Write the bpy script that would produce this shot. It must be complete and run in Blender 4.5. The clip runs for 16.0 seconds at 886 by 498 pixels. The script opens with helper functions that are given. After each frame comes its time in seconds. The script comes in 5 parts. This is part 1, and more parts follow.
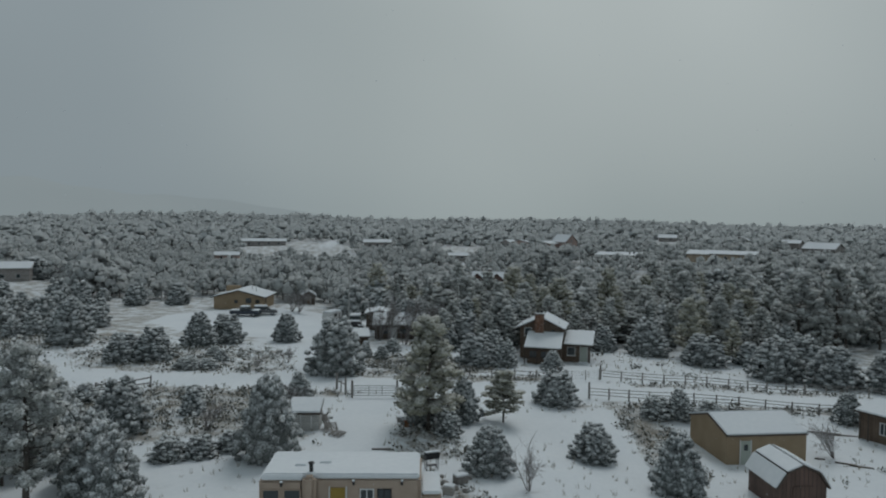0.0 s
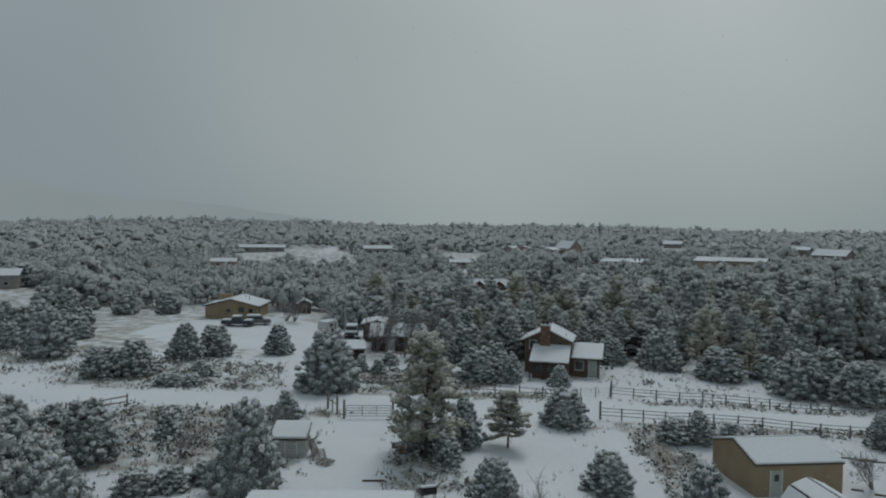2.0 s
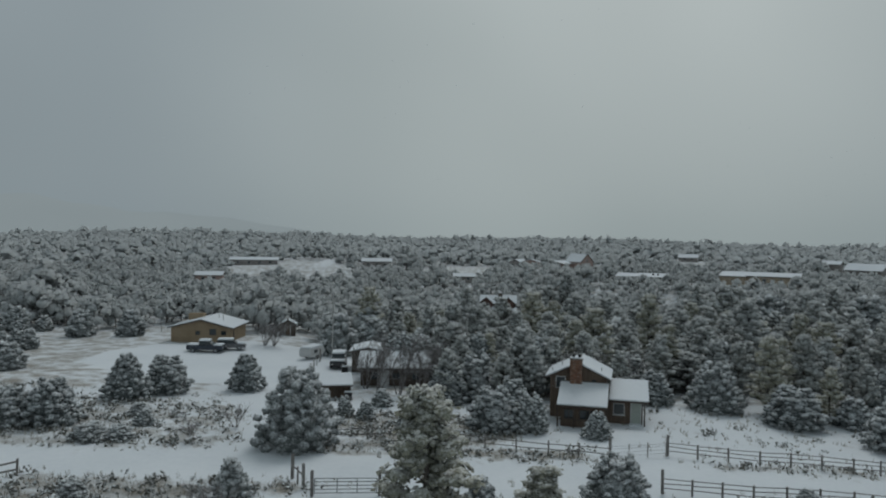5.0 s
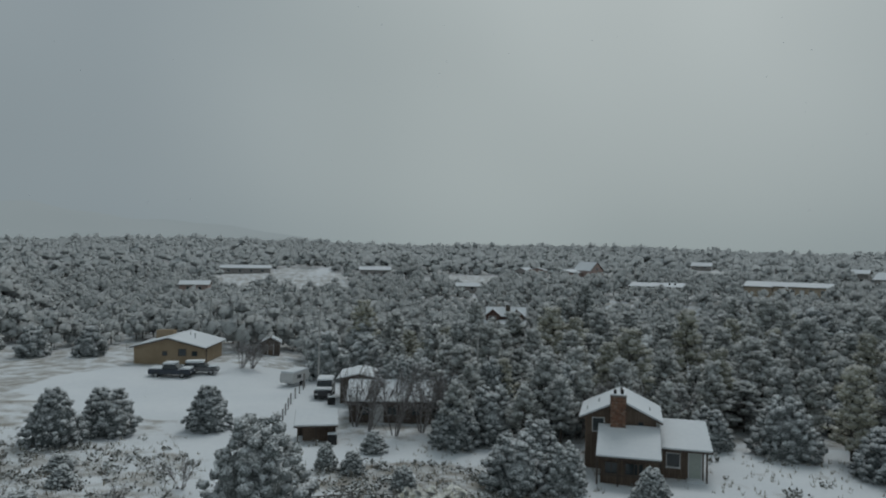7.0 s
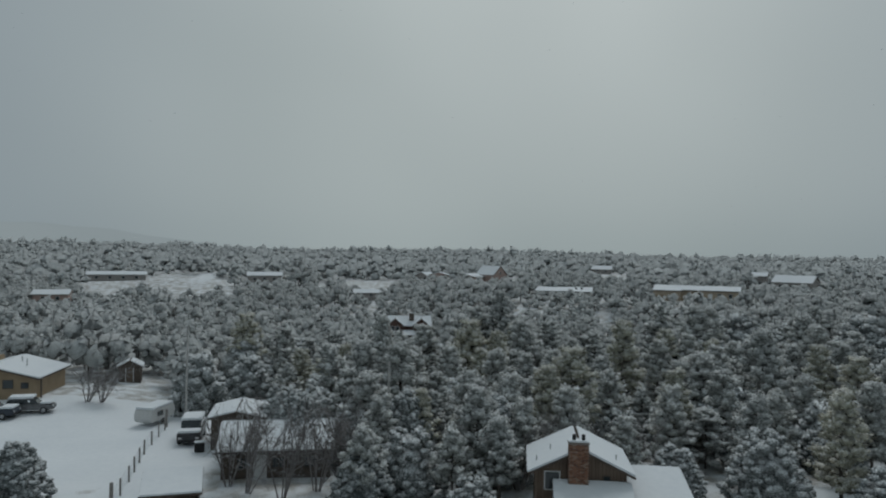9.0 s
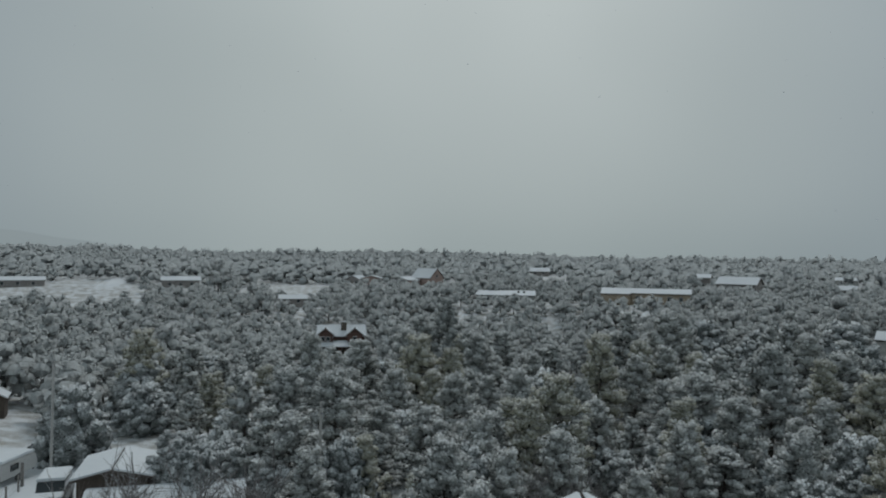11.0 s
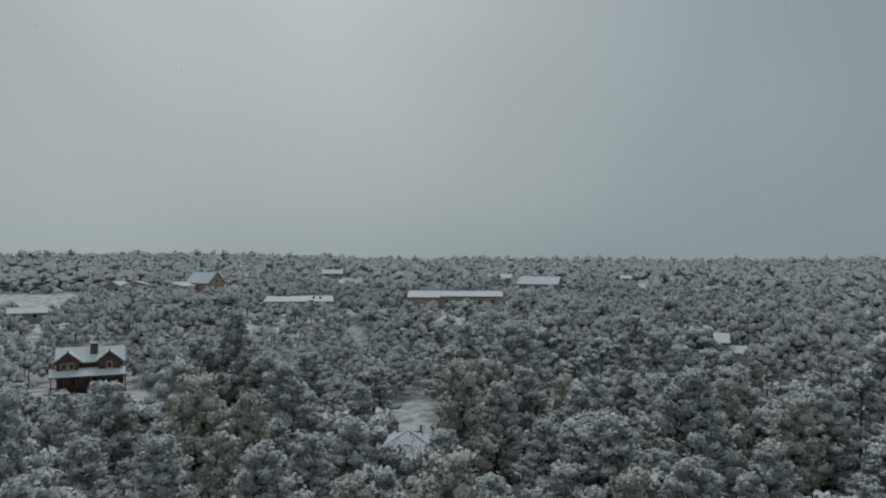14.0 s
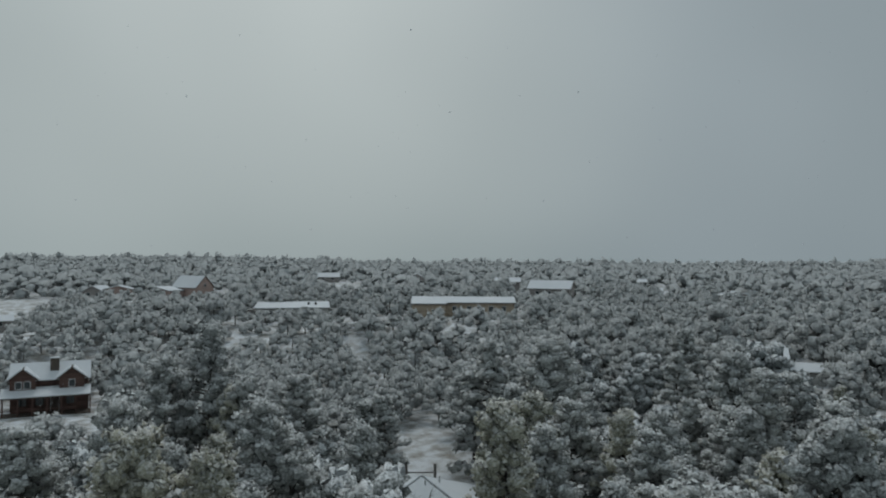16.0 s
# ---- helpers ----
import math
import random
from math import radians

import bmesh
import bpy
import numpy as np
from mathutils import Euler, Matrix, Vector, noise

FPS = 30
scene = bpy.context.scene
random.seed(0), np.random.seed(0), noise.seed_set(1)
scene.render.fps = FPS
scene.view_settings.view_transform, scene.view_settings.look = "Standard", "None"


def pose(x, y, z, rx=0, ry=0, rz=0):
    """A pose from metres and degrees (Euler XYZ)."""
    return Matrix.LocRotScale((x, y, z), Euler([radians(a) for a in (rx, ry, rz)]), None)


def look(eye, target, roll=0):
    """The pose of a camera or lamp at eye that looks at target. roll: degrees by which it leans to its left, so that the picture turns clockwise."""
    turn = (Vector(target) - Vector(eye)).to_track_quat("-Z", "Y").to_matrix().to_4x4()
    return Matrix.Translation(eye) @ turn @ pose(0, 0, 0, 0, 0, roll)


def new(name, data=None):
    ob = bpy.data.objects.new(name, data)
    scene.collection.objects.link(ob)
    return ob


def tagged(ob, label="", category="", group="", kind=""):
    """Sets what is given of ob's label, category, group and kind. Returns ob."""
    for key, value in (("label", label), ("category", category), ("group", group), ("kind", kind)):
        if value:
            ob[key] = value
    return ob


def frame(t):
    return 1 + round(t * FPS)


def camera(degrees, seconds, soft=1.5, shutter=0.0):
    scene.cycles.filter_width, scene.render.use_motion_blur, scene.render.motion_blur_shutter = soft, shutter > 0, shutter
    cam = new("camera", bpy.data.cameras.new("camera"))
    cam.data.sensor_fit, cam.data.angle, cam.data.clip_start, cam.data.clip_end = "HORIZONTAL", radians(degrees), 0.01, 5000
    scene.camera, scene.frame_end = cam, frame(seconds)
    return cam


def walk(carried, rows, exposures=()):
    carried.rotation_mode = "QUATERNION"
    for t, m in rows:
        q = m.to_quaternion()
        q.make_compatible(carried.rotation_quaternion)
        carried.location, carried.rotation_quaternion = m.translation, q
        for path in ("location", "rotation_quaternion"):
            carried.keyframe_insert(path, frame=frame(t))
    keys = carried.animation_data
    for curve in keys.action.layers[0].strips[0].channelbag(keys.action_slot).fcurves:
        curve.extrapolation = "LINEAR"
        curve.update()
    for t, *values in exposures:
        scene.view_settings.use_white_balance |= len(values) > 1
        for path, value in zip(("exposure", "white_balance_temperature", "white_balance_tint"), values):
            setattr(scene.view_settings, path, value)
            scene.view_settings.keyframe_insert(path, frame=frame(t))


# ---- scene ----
import itertools

cam = camera(62.3, 16.0, soft=2.0)
METRES, EYE, TILT, LEAN, TURN = 106.0, 17.0, -2.4, -0.7, 0.0
ROWS = [
    (0, 0, 0, 0, 0, 0, 0),
    (0.5, 0.0003, 0.0048, 0.0009, 0.02, -0.04, 0.01),
    (1, 0.001, 0.0155, 0.0018, 0.07, 0.14, 0.02),
    (1.5, 0.0019, 0.0316, 0.0022, 0.12, 0.29, -0),
    (2, 0.0022, 0.0517, 0.0025, 0.16, 0.45, -0.05),
    (2.5, 0.0023, 0.0756, 0.0023, 0.19, 0.66, -0.08),
    (3, 0.0022, 0.102, 0.0022, 0.21, 0.84, -0.12),
    (3.5, 0.0016, 0.1309, 0.0025, 0.24, 1.01, -0.17),
    (4, 0.001, 0.1617, 0.0026, 0.28, 1.18, -0.19),
    (4.2, 0.0007, 0.1744, 0.0027, 0.2936, 1.2416, -0.1948),
    (5.25, -0.0018, 0.245, 0.0042, 0.3408, 1.565, -0.22),
    (6.3, -0.0051, 0.3197, 0.0063, 0.3587, 1.8884, -0.2452),
    (6.5, -0.0057, 0.3341, 0.0067, 0.36, 1.95, -0.25),
    (7, -0.0073, 0.3704, 0.0077, 0.36, 2.09, -0.27),
    (7.5, -0.0091, 0.407, 0.0087, 0.36, 2.23, -0.28),
    (7.8, -0.0091, 0.4288, 0.0094, 0.2, 2.245, -0.2665),
    (7.9, -0.009, 0.4361, 0.0097, -0.2, 2.2823, -0.2329),
    (8, -0.0092, 0.4434, 0.0099, -0.71, 2.33, -0.19),
    (8.1, -0.0096, 0.4508, 0.0101, -2.7, 2.3244, -0.0972),
    (8.2, -0.0102, 0.4582, 0.0102, -4.8, 2.3184, 0.0006),
    (8.3, -0.0108, 0.4657, 0.0103, -6.4, 2.3139, 0.0752),
    (8.4, -0.0114, 0.4731, 0.0104, -7.5, 2.3108, 0.1265),
    (8.5, -0.0119, 0.4804, 0.0106, -7.79, 2.31, 0.14),
    (8.7, -0.0126, 0.4948, 0.0111, -7.81, 2.346, 0.16),
    (9, -0.0134, 0.5162, 0.012, -7.83, 2.4, 0.19),
    (9.2, -0.0136, 0.5304, 0.0125, -7.86, 2.4007, 0.1921),
    (10.25, -0.0109, 0.6043, 0.015, -10.9, 2.4703, 0.4008),
    (11.3, -0.0042, 0.6777, 0.017, -14.8, 2.5596, 0.6687),
    (11.4, -0.0035, 0.6848, 0.0171, -15.4, 2.5733, 0.7099),
    (11.5, -0.0028, 0.6918, 0.0173, -16.13, 2.59, 0.76),
    (11.6, -0.0021, 0.6989, 0.0175, -17.4, 2.5653, 0.8287),
    (11.7, -0.0014, 0.706, 0.0176, -18.6, 2.5419, 0.8937),
    (11.8, -0.0007, 0.713, 0.0178, -19.7, 2.5205, 0.9532),
    (11.9, 0.0001, 0.7201, 0.0179, -20.4, 2.5068, 0.9911),
    (12, 0.001, 0.727, 0.0181, -20.75, 2.5, 1.01),
    (12.2, 0.0031, 0.7406, 0.0185, -20.78, 2.52, 1.014),
    (12.5, 0.0069, 0.7605, 0.0192, -20.81, 2.55, 1.02),
    (12.7, 0.01, 0.7735, 0.0196, -21, 2.546, 1.0315),
    (12.8, 0.0117, 0.7799, 0.0197, -21.6, 2.5333, 1.0679),
    (12.9, 0.0133, 0.7863, 0.0199, -23.1, 2.5017, 1.159),
    (13, 0.0149, 0.7929, 0.0201, -24.6, 2.47, 1.25),
    (13.1, 0.0163, 0.7996, 0.0203, -26.6, 2.4053, 1.3579),
    (13.2, 0.0177, 0.8065, 0.0205, -28.9, 2.3308, 1.482),
    (13.3, 0.0191, 0.8134, 0.0206, -29.8, 2.3017, 1.5306),
    (13.4, 0.0205, 0.8202, 0.0208, -30.1, 2.2919, 1.5468),
    (13.5, 0.0221, 0.827, 0.021, -30.16, 2.29, 1.55),
    (14, 0.0319, 0.8597, 0.022, -30.21, 2.33, 1.57),
    (14.5, 0.0429, 0.8918, 0.0234, -30.24, 2.37, 1.55),
    (15, 0.0553, 0.9235, 0.0242, -30.29, 2.42, 1.56),
    (15.5, 0.0689, 0.9541, 0.0249, -30.33, 2.5, 1.57),
    (16, 0.0834, 0.9842, 0.0259, -30.42, 2.54, 1.56),
]
walk(cam, [(t, pose(0, 0, EYE, TILT, LEAN, TURN) @ pose(METRES * x, METRES * y, METRES * z, 90 + pitch, roll, yaw)) for t, x, y, z, yaw, pitch, roll in ROWS],
     [(0, -0.04), (4, -0.02), (7.5, 0.0), (9, 0.03), (12, 0.1), (16, 0.1)])

# ---- world and light: an overcast, snowy sky ----
world = bpy.data.worlds.new("overcast_sky")
scene.world = world
world.use_nodes = True
wn, wl = world.node_tree.nodes, world.node_tree.links
wn.clear()
w_out, w_bg = wn.new("ShaderNodeOutputWorld"), wn.new("ShaderNodeBackground")
sky = wn.new("ShaderNodeTexSky")
sky.sky_type, sky.sun_disc = "NISHITA", False
sky.sun_elevation, sky.sun_rotation = radians(38), radians(20)
sky.air_density, sky.dust_density, sky.ozone_density = 1.0, 6.0, 1.0
grey = wn.new("ShaderNodeHueSaturation")
grey.inputs["Saturation"].default_value = 0.06
grey.inputs["Value"].default_value = 0.05
w_co = wn.new("ShaderNodeTexCoord")
w_noise = wn.new("ShaderNodeTexNoise")
w_noise.inputs["Scale"].default_value, w_noise.inputs["Detail"].default_value = 1.6, 2.0
w_ramp = wn.new("ShaderNodeValToRGB")
w_ramp.color_ramp.elements[0].position, w_ramp.color_ramp.elements[0].color = 0.30, (0.245, 0.293, 0.310, 1)
w_ramp.color_ramp.elements[1].position, w_ramp.color_ramp.elements[1].color = 0.72, (0.325, 0.378, 0.396, 1)
w_mix = wn.new("ShaderNodeMix")
w_mix.data_type = "RGBA"
w_mix.inputs["Factor"].default_value = 0.93
wl.new(w_co.outputs["Generated"], w_noise.inputs["Vector"])
wl.new(w_noise.outputs["Fac"], w_ramp.inputs["Fac"])
wl.new(sky.outputs["Color"], grey.inputs["Color"])
wl.new(grey.outputs["Color"], w_mix.inputs[6])
wl.new(w_ramp.outputs["Color"], w_mix.inputs[7])
# sky painted brighter and faintly warm about the main heading, imitating lens vignetting
w_dot = wn.new("ShaderNodeVectorMath")
w_dot.operation = "DOT_PRODUCT"
w_dot.inputs[1].default_value = (0.22, 0.96, 0.17)
w_glow = wn.new("ShaderNodeValToRGB")
w_glow.color_ramp.interpolation = "EASE"
w_glow.color_ramp.elements[0].position, w_glow.color_ramp.elements[0].color = 0.78, (0.90, 0.915, 0.94, 1)
w_glow.color_ramp.elements[1].position, w_glow.color_ramp.elements[1].color = 1.0, (1.10, 1.09, 1.055, 1)
w_tint = wn.new("ShaderNodeMix")
w_tint.data_type, w_tint.blend_type = "RGBA", "MULTIPLY"
w_tint.inputs["Factor"].default_value = 1.0
wl.new(w_co.outputs["Generated"], w_dot.inputs[0])
wl.new(w_dot.outputs["Value"], w_glow.inputs["Fac"])
wl.new(w_mix.outputs[2], w_tint.inputs[6])
wl.new(w_glow.outputs["Color"], w_tint.inputs[7])
wl.new(w_tint.outputs[2], w_bg.inputs["Color"])
w_bg.inputs["Strength"].default_value = 1.0
wl.new(w_bg.outputs["Background"], w_out.inputs["Surface"])
sun = new("sun", bpy.data.lights.new("sun", "SUN"))
sun.data.energy, sun.data.angle, sun.data.color = 0.75, radians(25), (0.97, 1.0, 1.0)
sun.matrix_world = look((0, 0, 200), (-25, -70, 100))

# ---- materials ----
def nodes_of(name):
    m = bpy.data.materials.new(name)
    m.use_nodes = True
    n, l = m.node_tree.nodes, m.node_tree.links
    return m, n, l, n["Principled BSDF"]


def noise_node(n, l, scale, detail=4.0, vector=None):
    t = n.new("ShaderNodeTexNoise")
    t.inputs["Scale"].default_value, t.inputs["Detail"].default_value = scale, detail
    if vector is not None:
        l.new(vector, t.inputs["Vector"])
    return t.outputs["Fac"]


def ramp_node(n, l, fac, stops):
    r = n.new("ShaderNodeValToRGB")
    e = r.color_ramp.elements
    while len(e) < len(stops):
        e.new(0.5)
    for k, (p, c) in enumerate(stops):
        e[k].position, e[k].color = p, (*c, 1) if len(c) == 3 else c
    l.new(fac, r.inputs["Fac"])
    return r.outputs["Color"]


def mix_node(n, l, fac, a, b, blend="MIX"):
    x = n.new("ShaderNodeMix")
    x.data_type, x.blend_type = "RGBA", blend
    for sock, v in ((x.inputs["Factor"], fac), (x.inputs[6], a), (x.inputs[7], b)):
        if isinstance(v, (int, float)):
            sock.default_value = v
        elif isinstance(v, tuple):
            sock.default_value = (*v, 1)
        else:
            l.new(v, sock)
    return x.outputs[2]


def maths(n, l, op, a, b=0.0, c=0.0):
    x = n.new("ShaderNodeMath")
    x.operation = op
    for k, v in enumerate((a, b, c)):
        if isinstance(v, (int, float)):
            x.inputs[k].default_value = v
        else:
            l.new(v, x.inputs[k])
    return x.outputs[0]


def bump_of(n, l, b, height, strength, dist):
    x = n.new("ShaderNodeBump")
    x.inputs["Strength"].default_value, x.inputs["Distance"].default_value = strength, dist
    l.new(height, x.inputs["Height"])
    l.new(x.outputs["Normal"], b.inputs["Normal"])


def world_pos(n):
    return n.new("ShaderNodeNewGeometry").outputs["Position"]


def plain(name, dark, light, rough=0.8, scale=6.0, fine=60.0, bump=0.15, metal=0.0, objspace=True, dist=0.02):
    """A surface between two tones, mottled at two scales, with a fine relief."""
    m, n, l, b = nodes_of(name)
    co = n.new("ShaderNodeTexCoord").outputs["Object"] if objspace else world_pos(n)
    a, f = noise_node(n, l, scale, 3, co), noise_node(n, l, fine, 3, co)
    s = maths(n, l, "ADD", maths(n, l, "MULTIPLY", a, 0.6), maths(n, l, "MULTIPLY", f, 0.4))
    l.new(ramp_node(n, l, s, ((0.32, dark), (0.68, light))), b.inputs["Base Color"])
    b.inputs["Roughness"].default_value, b.inputs["Metallic"].default_value = rough, metal
    bump_of(n, l, b, f, bump, dist)
    return m


def boards(name, dark, light, pitch, axis=2, rough=0.8, grain=14.0):
    """Sawn boards: fine joints across one axis, grain along the other, some weathering."""
    m, n, l, b = nodes_of(name)
    co = n.new("ShaderNodeTexCoord").outputs["Object"]
    sep = n.new("ShaderNodeSeparateXYZ")
    l.new(co, sep.inputs[0])
    u = sep.outputs[axis] if axis == 2 else maths(n, l, "ADD", sep.outputs[0], sep.outputs[1])
    cell = maths(n, l, "DIVIDE", u, pitch)
    joint = maths(n, l, "LESS_THAN", maths(n, l, "FRACT", cell), 0.09)
    wn_ = n.new("ShaderNodeTexWhiteNoise")
    wn_.noise_dimensions = "1D"
    l.new(maths(n, l, "FLOOR", cell), wn_.inputs["W"])
    a, f = noise_node(n, l, 1.2, 4, co), noise_node(n, l, grain, 5, co)
    s = maths(n, l, "ADD", maths(n, l, "MULTIPLY", a, 0.5), maths(n, l, "ADD", maths(n, l, "MULTIPLY", f, 0.3), maths(n, l, "MULTIPLY", wn_.outputs["Value"], 0.2)))
    c = ramp_node(n, l, s, ((0.3, dark), (0.7, light)))
    c = mix_node(n, l, joint, c, tuple(v * 0.35 for v in dark))
    l.new(c, b.inputs["Base Color"])
    b.inputs["Roughness"].default_value = rough
    bump_of(n, l, b, maths(n, l, "SUBTRACT", f, joint), 0.4, 0.02)
    return m


def snow_material(name, stubble=False):
    """Fresh snow; with stubble, dry grass and bare earth come through where the 'dry' attribute is high."""
    m, n, l, b = nodes_of(name)
    co = world_pos(n)
    a, f = noise_node(n, l, 0.15, 4, co), noise_node(n, l, 2.5, 5, co)
    fine = noise_node(n, l, 14.0, 3, co)
    c = ramp_node(n, l, maths(n, l, "ADD", maths(n, l, "MULTIPLY", a, 0.6), maths(n, l, "MULTIPLY", f, 0.4)), ((0.3, (0.66, 0.695, 0.725)), (0.7, (0.77, 0.795, 0.815))))
    if stubble:
        at = n.new("ShaderNodeAttribute")
        at.attribute_name = "dry"
        patch = noise_node(n, l, 0.55, 6, co)
        s = maths(n, l, "ADD", maths(n, l, "MULTIPLY", patch, 0.65), maths(n, l, "MULTIPLY", fine, 0.35))
        s = maths(n, l, "ADD", s, maths(n, l, "MULTIPLY", at.outputs["Fac"], 0.30))
        k = ramp_node(n, l, s, ((0.66, (0, 0, 0)), (0.86, (1, 1, 1))))
        g = ramp_node(n, l, noise_node(n, l, 5.0, 4, co), ((0.3, (0.10, 0.085, 0.06)), (0.7, (0.30, 0.25, 0.18))))
        k = maths(n, l, "MULTIPLY", k, 0.8)
        c = mix_node(n, l, k, c, g)
    l.new(c, b.inputs["Base Color"])
    b.inputs["Roughness"].default_value = 0.75
    b.inputs["Specular IOR Level"].default_value = 0.2
    bump_of(n, l, b, maths(n, l, "ADD", f, maths(n, l, "MULTIPLY", fine, 0.3)), 0.35, 0.03)
    return m


def frosted(name, dark, light, cover, spread=0.5, white=(0.50, 0.54, 0.56)):
    """Foliage or twigs, rimed all over, with more snow lying on what faces upwards. The woods' tones also hold painted
    haze.
    """
    m, n, l, b = nodes_of(name)
    geo = n.new("ShaderNodeNewGeometry")
    sep = n.new("ShaderNodeSeparateXYZ")
    l.new(geo.outputs["Normal"], sep.inputs[0])
    rnd = geo.outputs["Random Per Island"]
    co = geo.outputs["Position"]
    f = noise_node(n, l, 2.0, 3, co)
    lie = n.new("ShaderNodeAttribute")
    lie.attribute_name = "lie"
    up = maths(n, l, "ADD", maths(n, l, "MULTIPLY", sep.outputs[2], 0.55), maths(n, l, "MULTIPLY", lie.outputs["Fac"], 0.45))
    up = maths(n, l, "ADD", up, maths(n, l, "MULTIPLY", maths(n, l, "SUBTRACT", rnd, 0.5), 0.35))
    up = maths(n, l, "ADD", up, maths(n, l, "MULTIPLY", maths(n, l, "SUBTRACT", f, 0.5), 0.6))
    speck = noise_node(n, l, 6.5, 5, co)
    up = maths(n, l, "ADD", up, maths(n, l, "MULTIPLY", maths(n, l, "SUBTRACT", speck, 0.5), 3.0))
    k = ramp_node(n, l, up, ((cover, (0, 0, 0)), (cover + spread, (1, 1, 1))))
    tone = maths(n, l, "ADD", maths(n, l, "MULTIPLY", n.new("ShaderNodeObjectInfo").outputs["Random"], 0.6), maths(n, l, "MULTIPLY", rnd, 0.4))
    c = ramp_node(n, l, tone, ((0.1, dark), (0.9, light)))
    needles = ramp_node(n, l, noise_node(n, l, 11.0, 3, co), ((0.35, (0.55, 0.55, 0.55)), (0.65, (1.25, 1.25, 1.25))))
    c = mix_node(n, l, 1.0, c, needles, "MULTIPLY")
    c = mix_node(n, l, k, c, white)
    l.new(c, b.inputs["Base Color"])
    b.inputs["Roughness"].default_value = 0.9
    b.inputs["Specular IOR Level"].default_value = 0.1
    return m


SNOW = snow_material("snow")
GROUND = snow_material("snow_with_dry_grass", True)
JUNIPER = frosted("juniper_foliage", (0.165, 0.185, 0.186), (0.255, 0.272, 0.264), 0.24, 0.75, (0.76, 0.79, 0.80))
PINE = frosted("pine_foliage", (0.290, 0.307, 0.297), (0.420, 0.431, 0.402), 0.33, 0.9, (0.71, 0.73, 0.728))
PINE_GOLD = frosted("olive_pine_foliage", (0.320, 0.320, 0.256), (0.450, 0.438, 0.348), 0.38, 0.9, (0.69, 0.695, 0.66))
# each wood's tone is paled more than the nearer one's, painting in haze
NEARWOOD = frosted("snowy_hazed_near_woods", (0.335, 0.353, 0.350), (0.450, 0.462, 0.445), 0.38, 1.0, (0.62, 0.64, 0.637))
MIDWOOD = frosted("snowy_hazed_woods", (0.405, 0.427, 0.426), (0.475, 0.492, 0.482), 0.35, 1.2, (0.53, 0.55, 0.55))
FARWOOD = frosted("snowy_hazed_far_woods", (0.470, 0.496, 0.496), (0.505, 0.528, 0.524), 0.30, 1.3, (0.53, 0.553, 0.554))
TWIG = frosted("bare_twigs", (0.190, 0.175, 0.172), (0.320, 0.295, 0.288), 0.30, 0.5)
BRUSH = frosted("low_brush", (0.170, 0.168, 0.150), (0.290, 0.275, 0.240), 0.10, 0.6, (0.70, 0.73, 0.74))
GRASS = frosted("dry_grass", (0.26, 0.23, 0.18), (0.44, 0.39, 0.31), 0.35, 0.5)
BARK = plain("bark", (0.070, 0.062, 0.056), (0.170, 0.145, 0.125), 0.95, 4, 30, 0.6)
STUCCO = plain("tan_stucco", (0.36, 0.28, 0.22), (0.45, 0.36, 0.29), 0.9, 1.2, 40, 0.3)
OCHRE = plain("ochre_stucco", (0.27, 0.20, 0.125), (0.36, 0.275, 0.185), 0.9, 0.8, 30, 0.3)
RED_WALL = boards("red_brown_boards", (0.085, 0.055, 0.045), (0.165, 0.105, 0.085), 0.3, 0)
LOGS = boards("dark_log_wall", (0.075, 0.044, 0.036), (0.160, 0.092, 0.075), 0.28, 2)
BROWN_WALL = boards("brown_siding", (0.105, 0.075, 0.055), (0.200, 0.145, 0.108), 0.22, 0)
TAN_WALL = boards("tan_siding", (0.38, 0.31, 0.235), (0.47, 0.39, 0.30), 0.25, 2)
RUST_WALL = plain("rust_red_wall", (0.20, 0.085, 0.060), (0.30, 0.13, 0.09), 0.9, 1.0, 20)
GREY_WALL = boards("pale_grey_siding", (0.40, 0.40, 0.39), (0.52, 0.52, 0.50), 0.2, 2)
MORTAR = plain("mortar", (0.17, 0.15, 0.13), (0.28, 0.25, 0.22), 0.95)


def brick_material():
    """Fired brick, each one its own tone, with sooty and frosted ones among them."""
    m, n, l, b = nodes_of("red_brick")
    r = n.new("ShaderNodeObjectInfo").outputs["Random"]
    f = noise_node(n, l, 30.0, 4, n.new("ShaderNodeTexCoord").outputs["Object"])
    c = ramp_node(n, l, r, ((0.0, (0.11, 0.055, 0.038)), (0.35, (0.24, 0.105, 0.062)), (0.7, (0.32, 0.165, 0.10)), (1.0, (0.36, 0.27, 0.21))))
    l.new(mix_node(n, l, maths(n, l, "MULTIPLY", f, 0.4), c, (0.10, 0.08, 0.07)), b.inputs["Base Color"])
    b.inputs["Roughness"].default_value = 0.9
    bump_of(n, l, b, f, 0.4, 0.01)
    return m


BRICK_A = brick_material()
FENCE = plain("weathered_fence_wood", (0.15, 0.14, 0.132), (0.30, 0.28, 0.265), 0.9, 3, 30, 0.4)
DARKWOOD = plain("dark_wood", (0.06, 0.048, 0.04), (0.13, 0.102, 0.082), 0.85, 3, 30, 0.4)
GALV = plain("galvanised_steel", (0.28, 0.29, 0.30), (0.45, 0.46, 0.47), 0.45, 4, 40, 0.1, 0.7)
BLACK_METAL = plain("black_metal", (0.012, 0.012, 0.013), (0.035, 0.035, 0.037), 0.5, 4, 40, 0.1, 0.4)
WHITE_TRIM = plain("white_trim", (0.55, 0.56, 0.56), (0.72, 0.73, 0.73), 0.6)
YELLOW_DOOR = plain("mustard_door", (0.25, 0.17, 0.028), (0.34, 0.235, 0.045), 0.6, 2, 30)
